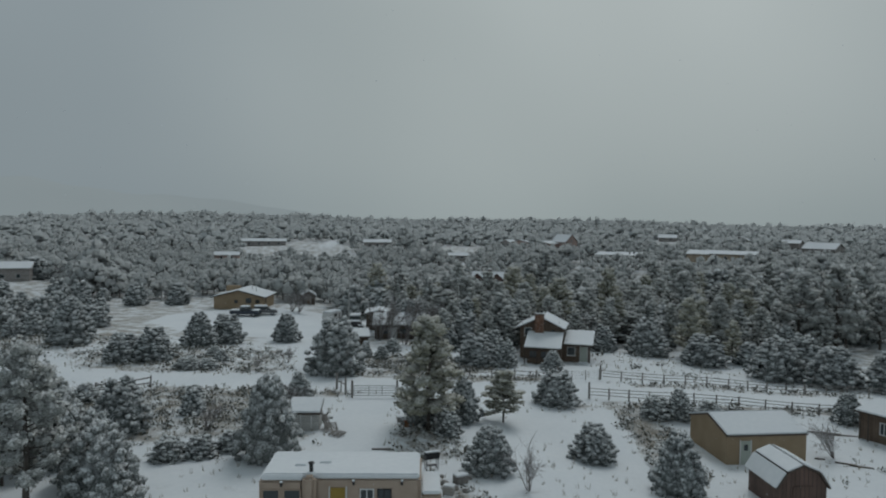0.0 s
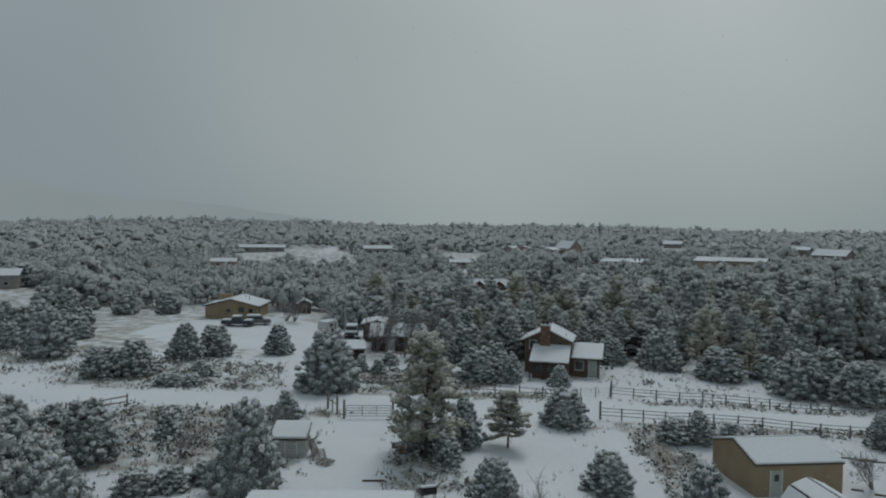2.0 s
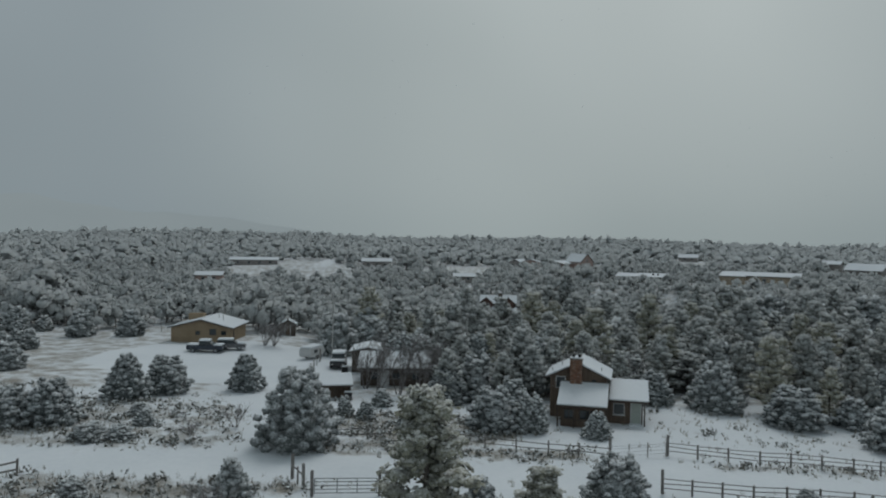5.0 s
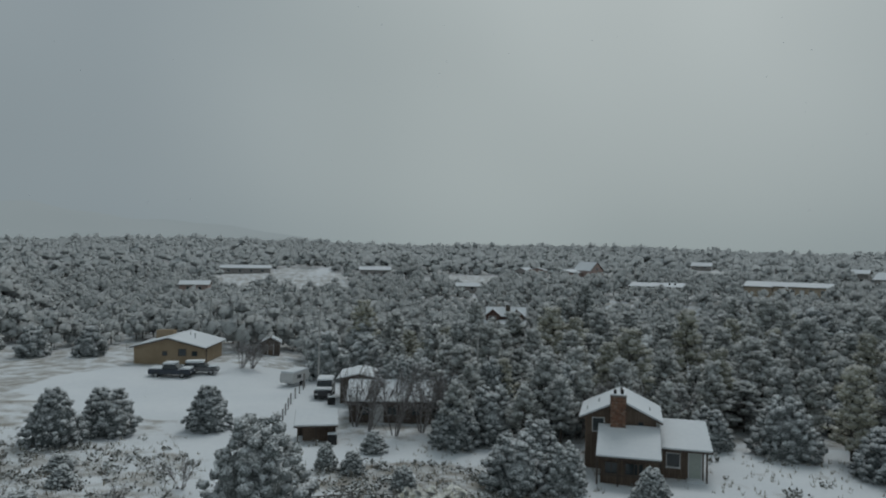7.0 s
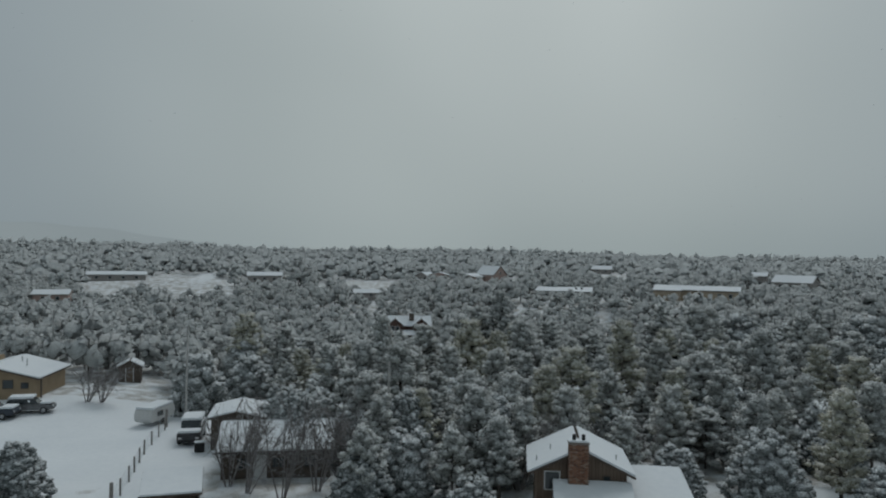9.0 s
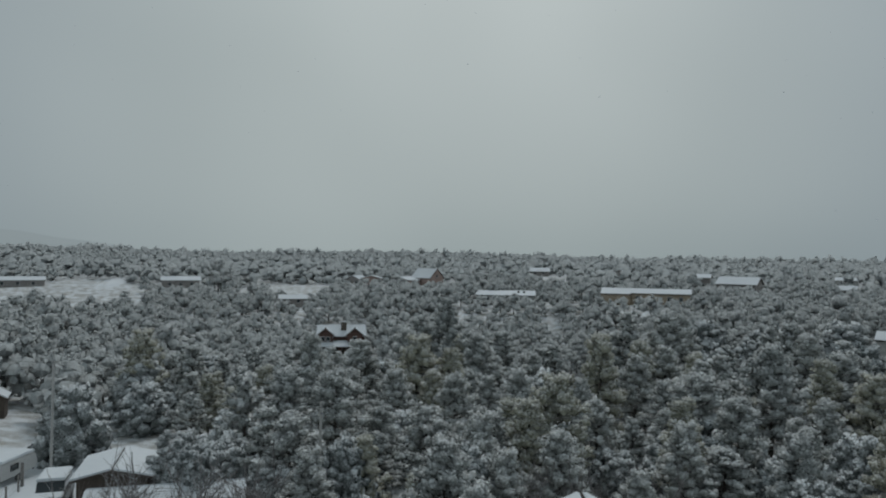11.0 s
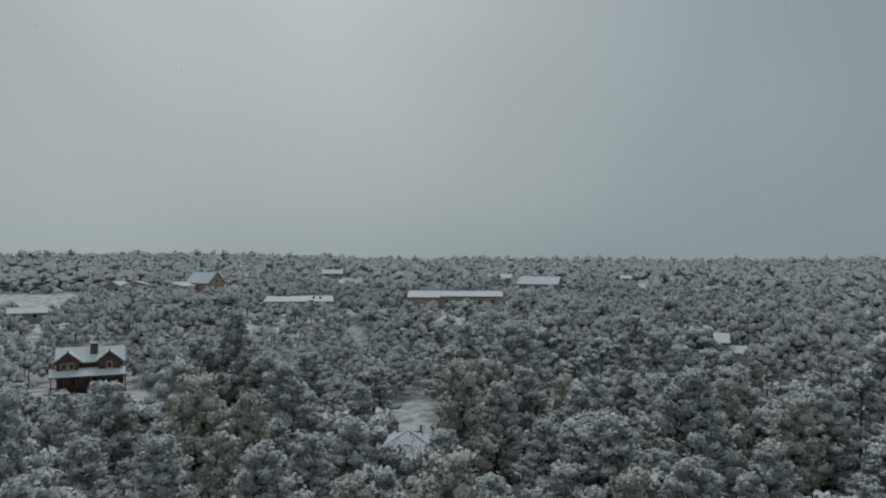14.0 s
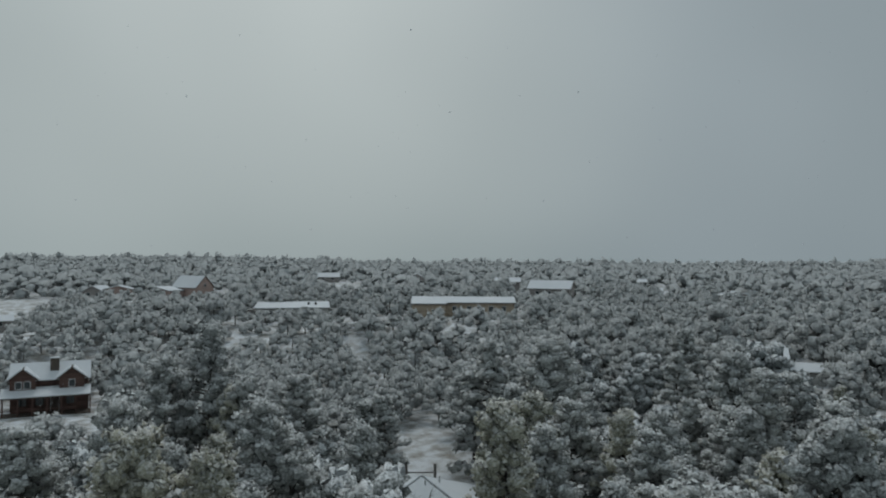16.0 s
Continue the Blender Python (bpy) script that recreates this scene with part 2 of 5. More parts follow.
PALE_DOOR = plain("pale_green_door", (0.36, 0.40, 0.36), (0.46, 0.50, 0.45), 0.6)
POLE_WOOD = plain("grey_pole_wood", (0.36, 0.35, 0.34), (0.50, 0.49, 0.47), 0.9, 2, 30, 0.3)
WIRE = plain("cable", (0.10, 0.10, 0.10), (0.18, 0.18, 0.18), 0.7)
RUBBER = plain("tyre_rubber", (0.012, 0.012, 0.012), (0.03, 0.03, 0.03), 0.9)
CAR_BLUE = plain("dark_blue_paint", (0.020, 0.028, 0.042), (0.035, 0.048, 0.068), 0.3, 2, 20, 0.03)
CAR_GREY = plain("grey_paint", (0.10, 0.105, 0.11), (0.16, 0.165, 0.17), 0.35, 2, 20, 0.03)
CAR_DARK = plain("charcoal_paint", (0.02, 0.02, 0.022), (0.045, 0.045, 0.05), 0.35, 2, 20, 0.03)
CAMPER = plain("camper_shell", (0.48, 0.48, 0.47), (0.62, 0.62, 0.61), 0.5)
# distant houses' rust and brown, lightened and greyed to paint haze on them
PALE_RUST = plain("hazed_rust_wall", (0.36, 0.265, 0.235), (0.44, 0.33, 0.295), 0.9, 1.0, 20)
PALE_BROWN = boards("hazed_brown_siding", (0.28, 0.26, 0.245), (0.37, 0.345, 0.33), 0.3, 2)
STONE = plain("grey_stone", (0.12, 0.11, 0.10), (0.30, 0.28, 0.26), 0.9, 4, 30, 0.5)
RED_CLOTH = plain("dark_red_cloth", (0.16, 0.02, 0.03), (0.26, 0.04, 0.05), 0.9)
ORANGE = plain("rusty_box", (0.22, 0.10, 0.05), (0.34, 0.17, 0.09), 0.8)


def glass_material():
    m, n, l, b = nodes_of("window_glass")
    b.inputs["Base Color"].default_value = (0.03, 0.04, 0.045, 1)
    b.inputs["Roughness"].default_value = 0.08
    b.inputs["Specular IOR Level"].default_value = 0.6
    f = noise_node(n, l, 3.0, 2, n.new("ShaderNodeTexCoord").outputs["Object"])
    bump_of(n, l, b, f, 0.05, 0.01)
    return m


GLASS = glass_material()



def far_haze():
    """The far ridge, lost in snowfall: a plain pale distance, its haze painted as an even glow."""
    m, n, l, b = nodes_of("far_ridge_haze_glow")
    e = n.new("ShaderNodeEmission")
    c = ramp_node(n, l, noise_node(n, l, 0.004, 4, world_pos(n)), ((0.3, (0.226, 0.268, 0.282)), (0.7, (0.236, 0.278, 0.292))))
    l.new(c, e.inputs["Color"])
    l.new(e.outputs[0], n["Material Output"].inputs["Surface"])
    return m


RIDGE = far_haze()

# ---- ground ----
SPOTS_NEAR = ((-30, 30, -0.6), (0, 45, -0.8), (30, 45, -2.6), (-12, 59, -0.6), (-7, 71, -1.0), (16, 75, -1.7), (22, 62, -2.8),
              (18, 84, -1.7), (16, 100, -1.9), (-40, 75, -0.6), (-60, 100, -0.2), (-37, 140, -0.8), (-15, 127, -1.5), (-13, 136, -2.2),
              (40, 95, -2.6), (60, 110, -3.4), (35, 150, -4.4), (5, 155, -3.5))
SPOTS_FAR = ((13, 213, -4.9), (12, 198, -5.0), (60, 190, -3.4), (89, 160, 0.8), (135, 164, 2.0), (88, 232, 4.0), (64, 266, 2.6), (53, 316, 4.8), (34, 324, 4.9),
             (135, 261, 5.2), (170, 257, 4.4), (206, 298, 5.8), (184, 241, 3.9), (114, 370, 6.6), (145, 356, 5.6), (5, 266, 1.3), (-78, 319, 3.9), (-60, 280, 0.0), (-55, 345, 6.0),
             (-29, 328, 3.4), (30, 328, 4.2), (-101, 172, 1.0), (-60, 170, -1.0), (0, 400, 5.0), (-150, 400, 7.0), (-200, 650, 12.0), (100, 650, 10.5), (400, 600, 8.0),
             (350, 300, 5.0), (-350, 300, 6.0), (600, 400, 9.0))
SPOTS = np.array(SPOTS_NEAR + SPOTS_FAR, float)


def terrain(x, y):
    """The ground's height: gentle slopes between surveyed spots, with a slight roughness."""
    d2 = (SPOTS[:, 0] - x) ** 2 + (SPOTS[:, 1] - y) ** 2
    w = 1.0 / (d2 + 60.0) ** 2
    z = float((w * SPOTS[:, 2]).sum() / w.sum())
    return z + 0.10 * math.sin(x * 0.31 + 1.3 * math.sin(y * 0.17)) * math.sin(y * 0.27 + 0.6)


def mesh_of(name, verts, faces, mats, index=None, smooth=False):
    me = bpy.data.meshes.new(name)
    me.from_pydata([tuple(v) for v in verts], [], [tuple(f) for f in faces])
    for m in (mats if isinstance(mats, (list, tuple)) else [mats]):
        me.materials.append(m)
    if index is not None:
        me.polygons.foreach_set("material_index", np.array(index, dtype=np.int32))
    if smooth:
        me.polygons.foreach_set("use_smooth", np.ones(len(me.polygons), dtype=bool))
    me.update()
    return me


def spaced(lo, hi, step, reach, grow=1.18):
    mid = list(np.arange(lo, hi + 0.01, step))
    up, s = [mid[-1]], step
    while up[-1] < reach:
        s *= grow
        up.append(up[-1] + s)
    down, s = [mid[0]], step
    while down[-1] > -reach:
        s *= grow
        down.append(down[-1] - s)
    return np.array(down[:0:-1] + mid + up[1:])


def near_line(x, y, pts):
    """Distance from a point to a broken line."""
    best = 1e9
    for (ax, ay), (bx, by) in zip(pts, pts[1:]):
        dx, dy = bx - ax, by - ay
        k = max(0.0, min(1.0, ((x - ax) * dx + (y - ay) * dy) / (dx * dx + dy * dy)))
        best = min(best, math.hypot(x - ax - k * dx, y - ay - k * dy))
    return best


TRACKS = (((-60, 79), (-45, 79), (-25, 78.5), (-10, 78.5), (0, 80), (16, 79.5), (30, 78.5), (45, 78)), ((-13, 79), (-17, 96), (-24, 112), (-28, 126)),
          ((-7, 72), (-7, 50)), ((-15, 108), (-14.5, 130)), ((13, 92), (17, 82)), ((4, 60), (9, 68), (14, 62)), ((-55, 318), (-48, 345)))


def dryness(x, y):
    """How much dry grass stands through the snow: none on tracks and yards, much in the rough meadows."""
    soft = lambda v: max(0.0, min(1.0, v))
    d = 0.14 + 0.66 * max(soft((-46 - x) / 14) * soft((y - 55) / 25), soft((y - 101) / 9), soft((x - 44) / 14) * soft((y - 66) / 14))
    for cx, cy, rx, ry, k in ((-27, 65, 15, 8.5, 0.95), (-30, 91, 15, 9, 0.75), (-2, 93, 9, 6, 1.0), (19, 64, 2.2, 10, 1.0), (0.5, 45, 2.6, 5, 0.8), (-48, 112, 14, 10, 0.8), (30, 82.5, 16, 1.6, 0.9),
                              (28, 73.8, 15, 1.4, 0.8), (1, 84.5, 14, 2.2, 1.0), (-11.5, 62, 2.6, 5, 0.8), (-1, 58, 4, 5, 0.9), (30, 95, 10, 6, 0.3), (-20, 74.5, 12, 2, 1.0), (10, 192, 8, 3, 0.9), (-75, 110, 30, 25, 0.9)):
        q = ((x - cx) / rx) ** 2 + ((y - cy) / ry) ** 2
        if q < 1.6:
            d = max(d, k * min(1.0, (1.6 - q) / 0.7))
    for line in TRACKS:
        d = min(d, max(0.0, near_line(x, y, line) - 2.0) * 0.5)
    q = ((x + 28) / 21) ** 2 + ((y - 126) / 16) ** 2
    if q < 1:
        d = min(d, 0.0)
    return d


XS, YS = spaced(-75, 75, 1.6, 3000), spaced(30, 175, 1.6, 3000)
gv = [(x, y, terrain(x, y)) for y in YS for x in XS]
nx = len(XS)
gf = [(j * nx + i, j * nx + i + 1, (j + 1) * nx + i + 1, (j + 1) * nx + i) for j in range(len(YS) - 1) for i in range(nx - 1)]
ground = new("ground", mesh_of("ground", gv, gf, GROUND, smooth=True))
dry = ground.data.attributes.new("dry", "FLOAT", "POINT")
dry.data.foreach_set("value", np.array([dryness(v[0], v[1]) for v in gv], dtype=np.float32))
tagged(ground, "snow-covered ground with dry grass showing through", "ground", kind="structure")


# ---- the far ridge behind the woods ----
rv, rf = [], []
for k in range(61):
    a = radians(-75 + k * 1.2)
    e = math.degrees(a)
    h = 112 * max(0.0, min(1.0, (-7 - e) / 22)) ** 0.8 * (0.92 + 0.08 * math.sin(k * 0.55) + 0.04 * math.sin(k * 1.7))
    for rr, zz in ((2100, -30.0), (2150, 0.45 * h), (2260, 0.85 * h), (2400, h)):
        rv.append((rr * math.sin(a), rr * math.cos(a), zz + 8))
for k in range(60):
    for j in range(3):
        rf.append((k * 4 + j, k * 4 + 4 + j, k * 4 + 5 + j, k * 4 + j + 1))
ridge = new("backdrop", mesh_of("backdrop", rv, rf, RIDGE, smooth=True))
tagged(ridge, "faint mountain slope, its haze painted as a flat grey glow", "backdrop", kind="structure")

# ---- building blocks ----
def thing(name, label, category, m, group="", kind=""):
    ob = new(name)
    ob.matrix_world = m
    return tagged(ob, label, category, group, kind)


def part(name, me, parent, label=""):
    ob = new(name, me)
    ob.parent = parent
    if label:
        ob["label"] = label
    return ob


TUFT_V = np.array(((1, 0, 0), (-0.5, 0.87, 0), (-0.5, -0.87, 0), (0, 0, 1), (0, 0, -1)), float)
TUFT_F = np.array(((0, 1, 3), (1, 2, 3), (2, 0, 3), (1, 0, 4), (2, 1, 4), (0, 2, 4)))


def clumps(rng, centres, size, flat=0.7):
    """Many small ragged tufts, each a jittered six-sided clump, as one set of vertices and faces."""
    k = len(centres)
    v = np.repeat(TUFT_V[None], k, 0) * (1 + rng.uniform(-0.45, 0.45, (k, 5, 1)))
    v += rng.uniform(-0.25, 0.25, (k, 5, 3))
    s = np.asarray(size).reshape(-1, 1, 1) * rng.uniform(0.6, 1.35, (k, 1, 1))
    v = v * s * np.array((0.78, 0.78, 1.3 * flat))
    q = rng.normal(0, 1, (k, 4))
    q /= np.linalg.norm(q, axis=1, keepdims=True)
    a, b, c, d = q.T
    m = np.array(((1 - 2 * (c * c + d * d), 2 * (b * c - a * d), 2 * (b * d + a * c)), (2 * (b * c + a * d), 1 - 2 * (b * b + d * d), 2 * (c * d - a * b)),
                  (2 * (b * d - a * c), 2 * (c * d + a * b), 1 - 2 * (b * b + c * c)))).transpose(2, 0, 1)
    v = np.einsum("kij,knj->kni", m, v) + np.asarray(centres)[:, None, :]
    f = TUFT_F[None] + (np.arange(k) * 5)[:, None, None]
    return v.reshape(-1, 3), f.reshape(-1, 3)


GOLD = (1 + math.sqrt(5)) / 2
ICO_V = np.array([(-1, GOLD, 0), (1, GOLD, 0), (-1, -GOLD, 0), (1, -GOLD, 0), (0, -1, GOLD), (0, 1, GOLD), (0, -1, -GOLD), (0, 1, -GOLD),
                  (GOLD, 0, -1), (GOLD, 0, 1), (-GOLD, 0, -1), (-GOLD, 0, 1)]) / math.sqrt(1 + GOLD * GOLD)
ICO_F = np.array([(a, b, c) for a, b, c in itertools.combinations(range(12), 3)
                  if max(np.linalg.norm(ICO_V[a] - ICO_V[b]), np.linalg.norm(ICO_V[b] - ICO_V[c]), np.linalg.norm(ICO_V[a] - ICO_V[c])) < 1.1])
ICO_F = np.array([f_ if np.dot(np.cross(ICO_V[f_[1]] - ICO_V[f_[0]], ICO_V[f_[2]] - ICO_V[f_[0]]), ICO_V[f_[0]]) > 0 else f_[::-1] for f_ in ICO_F])


def puffs(rng, boughs, radius, per, outward, round_=0.75, tuft=0.3, core=0.82):
    """Rounded boughs: a lumpy core each, and many small tufts over it. Gives places and sizes of the tufts, the cores, and for
    both how high they lie on the bough (where the snow settles) and the way they face."""
    b = len(boughs)
    boughs, radius = np.asarray(boughs), np.asarray(radius).reshape(-1, 1, 1)
    d = rng.normal(0, 1, (b, per, 3)) + 0.75 * outward[:, None, :] + (0, 0, 0.35)
    d /= np.linalg.norm(d, axis=2, keepdims=True)
    c = boughs[:, None, :] + d * radius * rng.uniform(0.72, 1.08, (b, per, 1)) * (1, 1, 0.85)
    face = round_ * d + 0.35 * outward[:, None, :] + (0, 0, 1.15 - round_) + rng.normal(0, 0.12, (b, per, 3))
    e = np.repeat(ICO_V[None], b, 0)
    cv = boughs[:, None, :] + e * radius * core * (1 + rng.uniform(-0.28, 0.22, (b, 12, 1))) * (1, 1, 0.85)
    cf = round_ * e + 0.35 * outward[:, None, :] + (0, 0, 1.15 - round_)
    lie = np.concatenate((np.clip(d[..., 2] * 1.1 - 0.05, -1, 1).reshape(-1), np.clip(e[..., 2] - 0.25, -1, 1).reshape(-1)))
    return c.reshape(-1, 3), np.repeat(radius.reshape(-1) * tuft, per), cv.reshape(-1, 3), lie, np.concatenate((face.reshape(-1, 3), cf.reshape(-1, 3)))


def foliage(name, rng, sets, mat, flat=0.8):
    """One mesh of the tufts and cores of all the boughs given."""
    n = [len(q[0]) for q in sets]
    tv, tf = clumps(rng, np.concatenate([q[0] for q in sets]), np.concatenate([q[1] for q in sets]), flat)
    cv = np.concatenate([q[2] for q in sets])
    cf = (ICO_F[None] + (np.arange(len(cv) // 12) * 12)[:, None, None]).reshape(-1, 3) + len(tv)
    me = mesh_of(name, np.concatenate((tv, cv)).tolist(), np.concatenate((tf, cf)).tolist(), mat, smooth=True)
    lie = np.concatenate([np.repeat(q[3][:k], 5) for q, k in zip(sets, n)] + [q[3][k:] for q, k in zip(sets, n)])
    out = np.concatenate([np.repeat(q[4][:k], 5, 0) for q, k in zip(sets, n)] + [q[4][k:] for q, k in zip(sets, n)])
    out /= np.maximum(1e-6, np.linalg.norm(out, axis=1, keepdims=True))
    at = me.attributes.new("lie", "FLOAT", "POINT")
    at.data.foreach_set("value", lie.astype(np.float32))
    me.normals_split_custom_set_from_vertices(out.tolist())
    return me


def tube(path, radii, sides=6):
    """A tapering limb along a broken line."""
    v, f = [], []
    for k, (p, r) in enumerate(zip(path, radii)):
        a = Vector(path[min(k + 1, len(path) - 1)]) - Vector(path[max(k - 1, 0)])
        q = a.to_track_quat("Z", "Y")
        for s in range(sides):
            t = 6.2832 * s / sides
            v.append(Vector(p) + q @ Vector((math.cos(t) * r, math.sin(t) * r, 0)))
    for k in range(len(path) - 1):
        for s in range(sides):
            f.append((k * sides + s, k * sides + (s + 1) % sides, (k + 1) * sides + (s + 1) % sides, (k + 1) * sides + s))
    f.append(tuple(range(sides))[::-1])
    f.append(tuple(range(len(v) - sides, len(v))))
    return v, f


def joined(pieces):
    v, f = [], []
    for a, b in pieces:
        o = len(v)
        v.extend([tuple(p) for p in a])
        f.extend([tuple(int(i) + o for i in q) for q in b])
    return v, f


def juniper_points(rng, lobes, per, narrow, tuft):
    """Tufts of a juniper of height 1 and width 1: rounded boughs over a domed cone down to the ground."""
    h = np.linspace(0.03, 0.90, lobes) ** 1.15 + rng.uniform(-0.03, 0.03, lobes)
    r = 0.455 * (1 - np.maximum(0.0, h - 0.22) / 0.8) ** narrow * (0.84 + 0.16 * np.minimum(1, h / 0.14)) * rng.uniform(0.80, 1.06, lobes)
    a = np.arange(lobes) * 2.39996 + rng.uniform(-0.4, 0.4, lobes)
    o = np.stack((r * np.cos(a), r * np.sin(a), np.maximum(h, 0.03)), -1)
    out = np.stack((np.cos(a), np.sin(a), 0.15 + 1.2 * h), -1)
    out /= np.linalg.norm(out, axis=1, keepdims=True)
    size = 0.66 / math.sqrt(lobes) * rng.uniform(0.75, 1.3, lobes)
    for z, big in ((0.14, 0.27), (0.34, 0.27), (0.55, 0.20), (0.72, 0.12)):
        for q in range(3):
            o = np.concatenate((o, [(0.13 * big / 0.27 * math.cos(q * 2.1 + z * 9), 0.13 * big / 0.27 * math.sin(q * 2.1 + z * 9), z)]))
            out = np.concatenate((out, [(0, 0, 0.5)]))
            size = np.append(size, big)
    return puffs(rng, o, size, per, out, tuft=tuft, core=0.9)


def pine_points(rng, limbs, per, bare, wide, tuft, flat_top=0.88):
    """Tufts of a pine of height 1, and its limbs: whorls that carry rounded puffs of needles towards their ends."""
    lim, o, out, size = [], [], [], []
    for k in range(limbs):
        h = bare + (0.98 - bare) * (k + rng.uniform(0, 0.9)) / limbs
        reach = wide * (1 - ((h - bare) / (1 - bare)) ** 1.25 * flat_top) * rng.uniform(0.6, 1.15)
        if h < bare + 0.12:
            reach *= 0.8
        a = k * 2.4 + rng.uniform(-0.6, 0.6)
        tip = np.array((reach * math.cos(a), reach * math.sin(a), min(0.98, h + reach * rng.uniform(-0.15, 0.4))))
        root = np.array((0, 0, h - 0.03))
        lim.append((root, tip))
        for u in (0.42, 0.72, 1.0):
            o.append(root + (tip - root) * u + rng.normal(0, 0.012, 3))
            out.append((math.cos(a), math.sin(a), 0.2 + 0.9 * h))
            size.append((0.036 + 0.018 * u) * rng.uniform(0.8, 1.25))
    for q in range(3):
        o.append((rng.normal(0, 0.02), rng.normal(0, 0.02), 0.93 + 0.02 * q))
        out.append((0, 0, 1.0))
        size.append(0.04)
    out = np.array(out)
    out /= np.linalg.norm(out, axis=1, keepdims=True)
    return puffs(rng, np.array(o), np.array(size), per, out, tuft=tuft, core=0.7), lim


def juniper_meshes(seed, lobes=64, per=16, narrow=0.75, mat=None, tuft=0.33):
    rng = np.random.default_rng(seed)
    crown = foliage("juniper_crown", rng, [juniper_points(rng, lobes, per, narrow, tuft)], mat or JUNIPER)
    tv, tf = joined([tube([(0, 0, -0.06), (0.01, 0, 0.25), (0.0, 0.01, 0.6)], (0.055, 0.04, 0.012), 7)])
    return mesh_of("juniper_trunk", tv, tf, BARK), crown


def pine_meshes(seed, limbs=38, per=7, bare=0.22, wide=0.27, mat=None, tuft=0.4):
    rng = np.random.default_rng(seed)
    leaves, lim = pine_points(rng, limbs, per, bare, wide, tuft)
    crown = foliage("pine_crown", rng, [leaves], mat or PINE)
    bend = rng.uniform(-0.012, 0.012, (2, 2))
    parts_ = [tube([(0, 0, -0.05), (bend[0, 0], bend[0, 1], 0.35), (bend[1, 0], bend[1, 1], 0.7), (0, 0, 0.97)], (0.022, 0.017, 0.011, 0.003), 7)]
    for a, b in lim:
        m_ = (a + b) / 2 + (0, 0, -0.008)
        parts_.append(tube([a, m_, b], (0.006, 0.004, 0.002), 4))
    tv, tf = joined(parts_)
    return mesh_of("pine_trunk", tv, tf, BARK), crown


def bare_meshes(seed, stems=6, forks=15, spread=0.7):
    """A leafless shrub or tree of height 1: stems from the ground that fork into fine twigs."""
    rng = np.random.default_rng(seed)
    thick, fine = [], []
    for s in range(stems):
        a, lean = rng.uniform(0, 6.283), rng.uniform(0.1, 1.0) * spread
        d = np.array((math.cos(a) * lean, math.sin(a) * lean, 1.0))
        p0 = np.array((math.cos(a), math.sin(a), 0)) * 0.03
        h = rng.uniform(0.6, 0.9)
        p1, p2 = p0 + d * h * 0.5 + rng.normal(0, 0.02, 3), p0 + d * h + rng.normal(0, 0.03, 3)
        thick.append(tube([p0 - (0, 0, 0.04), p1, p2], (0.012, 0.008, 0.003), 5))
        for k in range(forks):
            u = rng.uniform(0.3, 0.95)
            q0 = p1 + (p2 - p1) * (u * 2 - 1) if u > 0.5 else p0 + (p1 - p0) * u * 2
            e = d * 0.8 + rng.normal(0, 0.55, 3)
            q1 = q0 + e * rng.uniform(0.12, 0.28)
            thick.append(tube([q0, (q0 + q1) / 2, q1], (0.005, 0.0035, 0.002), 4))
            for j in range(7):
                w0 = q0 + (q1 - q0) * rng.uniform(0.3, 1)
                w1 = w0 + (e * 0.5 + rng.normal(0, 0.5, 3)) * rng.uniform(0.06, 0.16)
                fine.append(tube([w0, w1], (0.0025, 0.001), 3))
    v, f = joined(thick)
    v2, f2 = joined(fine)
    return mesh_of("stems", v, f, TWIG), mesh_of("twigs", v2, f2, TWIG)


JUNIPERS = [juniper_meshes(s, narrow=w) for s, w in ((1, 0.6), (2, 0.75), (3, 0.55), (4, 0.9), (5, 0.7))]
JUNIPERS_SMALL = [juniper_meshes(s + 90, 40, 14, w, None, 0.33) for s, w in ((1, 0.6), (2, 0.75), (3, 0.55))]
JUNIPERS_FULL = [juniper_meshes(s + 70, 120, 30, w, None, 0.21) for s, w in ((1, 0.6), (2, 0.75), (3, 0.55), (4, 0.9), (5, 0.7))]
PINE_FORMS = ((0.2, 0.27), (0.3, 0.25), (0.15, 0.30), (0.35, 0.30), (0.25, 0.22), (0.12, 0.26))
PINES = [pine_meshes(10 + s, bare=b, wide=w) for s, (b, w) in enumerate(PINE_FORMS)]
PINES_FULL = [pine_meshes(80 + s, 54, 17, b, w, None, 0.23) for s, (b, w) in enumerate(PINE_FORMS)]
GOLDEN = [pine_meshes(30 + s, 54, 17, b, w, PINE_GOLD, 0.23) for s, (b, w) in enumerate(((0.15, 0.24), (0.3, 0.28), (0.22, 0.22)))]
OAKS = [bare_meshes(50 + s) for s in range(4)]


def plant(kind, name, label, category, x, y, h, w, turn, parts_, group="", lean=0.0):
    m = pose(x, y, terrain(x, y) - 0.02, lean, 0, turn)
    root = thing(name, label, category, m, group)
    for nm, me in zip(parts_, kind):
        p = part(nm, me, root)
        if nm == "twig_crown":
            p["kind"] = "stuff"
        p.scale = (w, w, h) if nm not in ("trunk",) else (h if w > h else w, h if w > h else w, h)
    return root


def juniper(x, y, h, w, k=0, full=False, label="snow-dusted dark green juniper growing from the snow"):
    kind = JUNIPERS_FULL[k % 5] if full else JUNIPERS_SMALL[k % 3] if y > 120 or x < -45 else JUNIPERS[k % 5]
    return plant(kind, "juniper_tree", label, "tree", x, y, h, w, (x * 77 + y * 31) % 360, ("trunk", "crown"), "junipers in the yards")


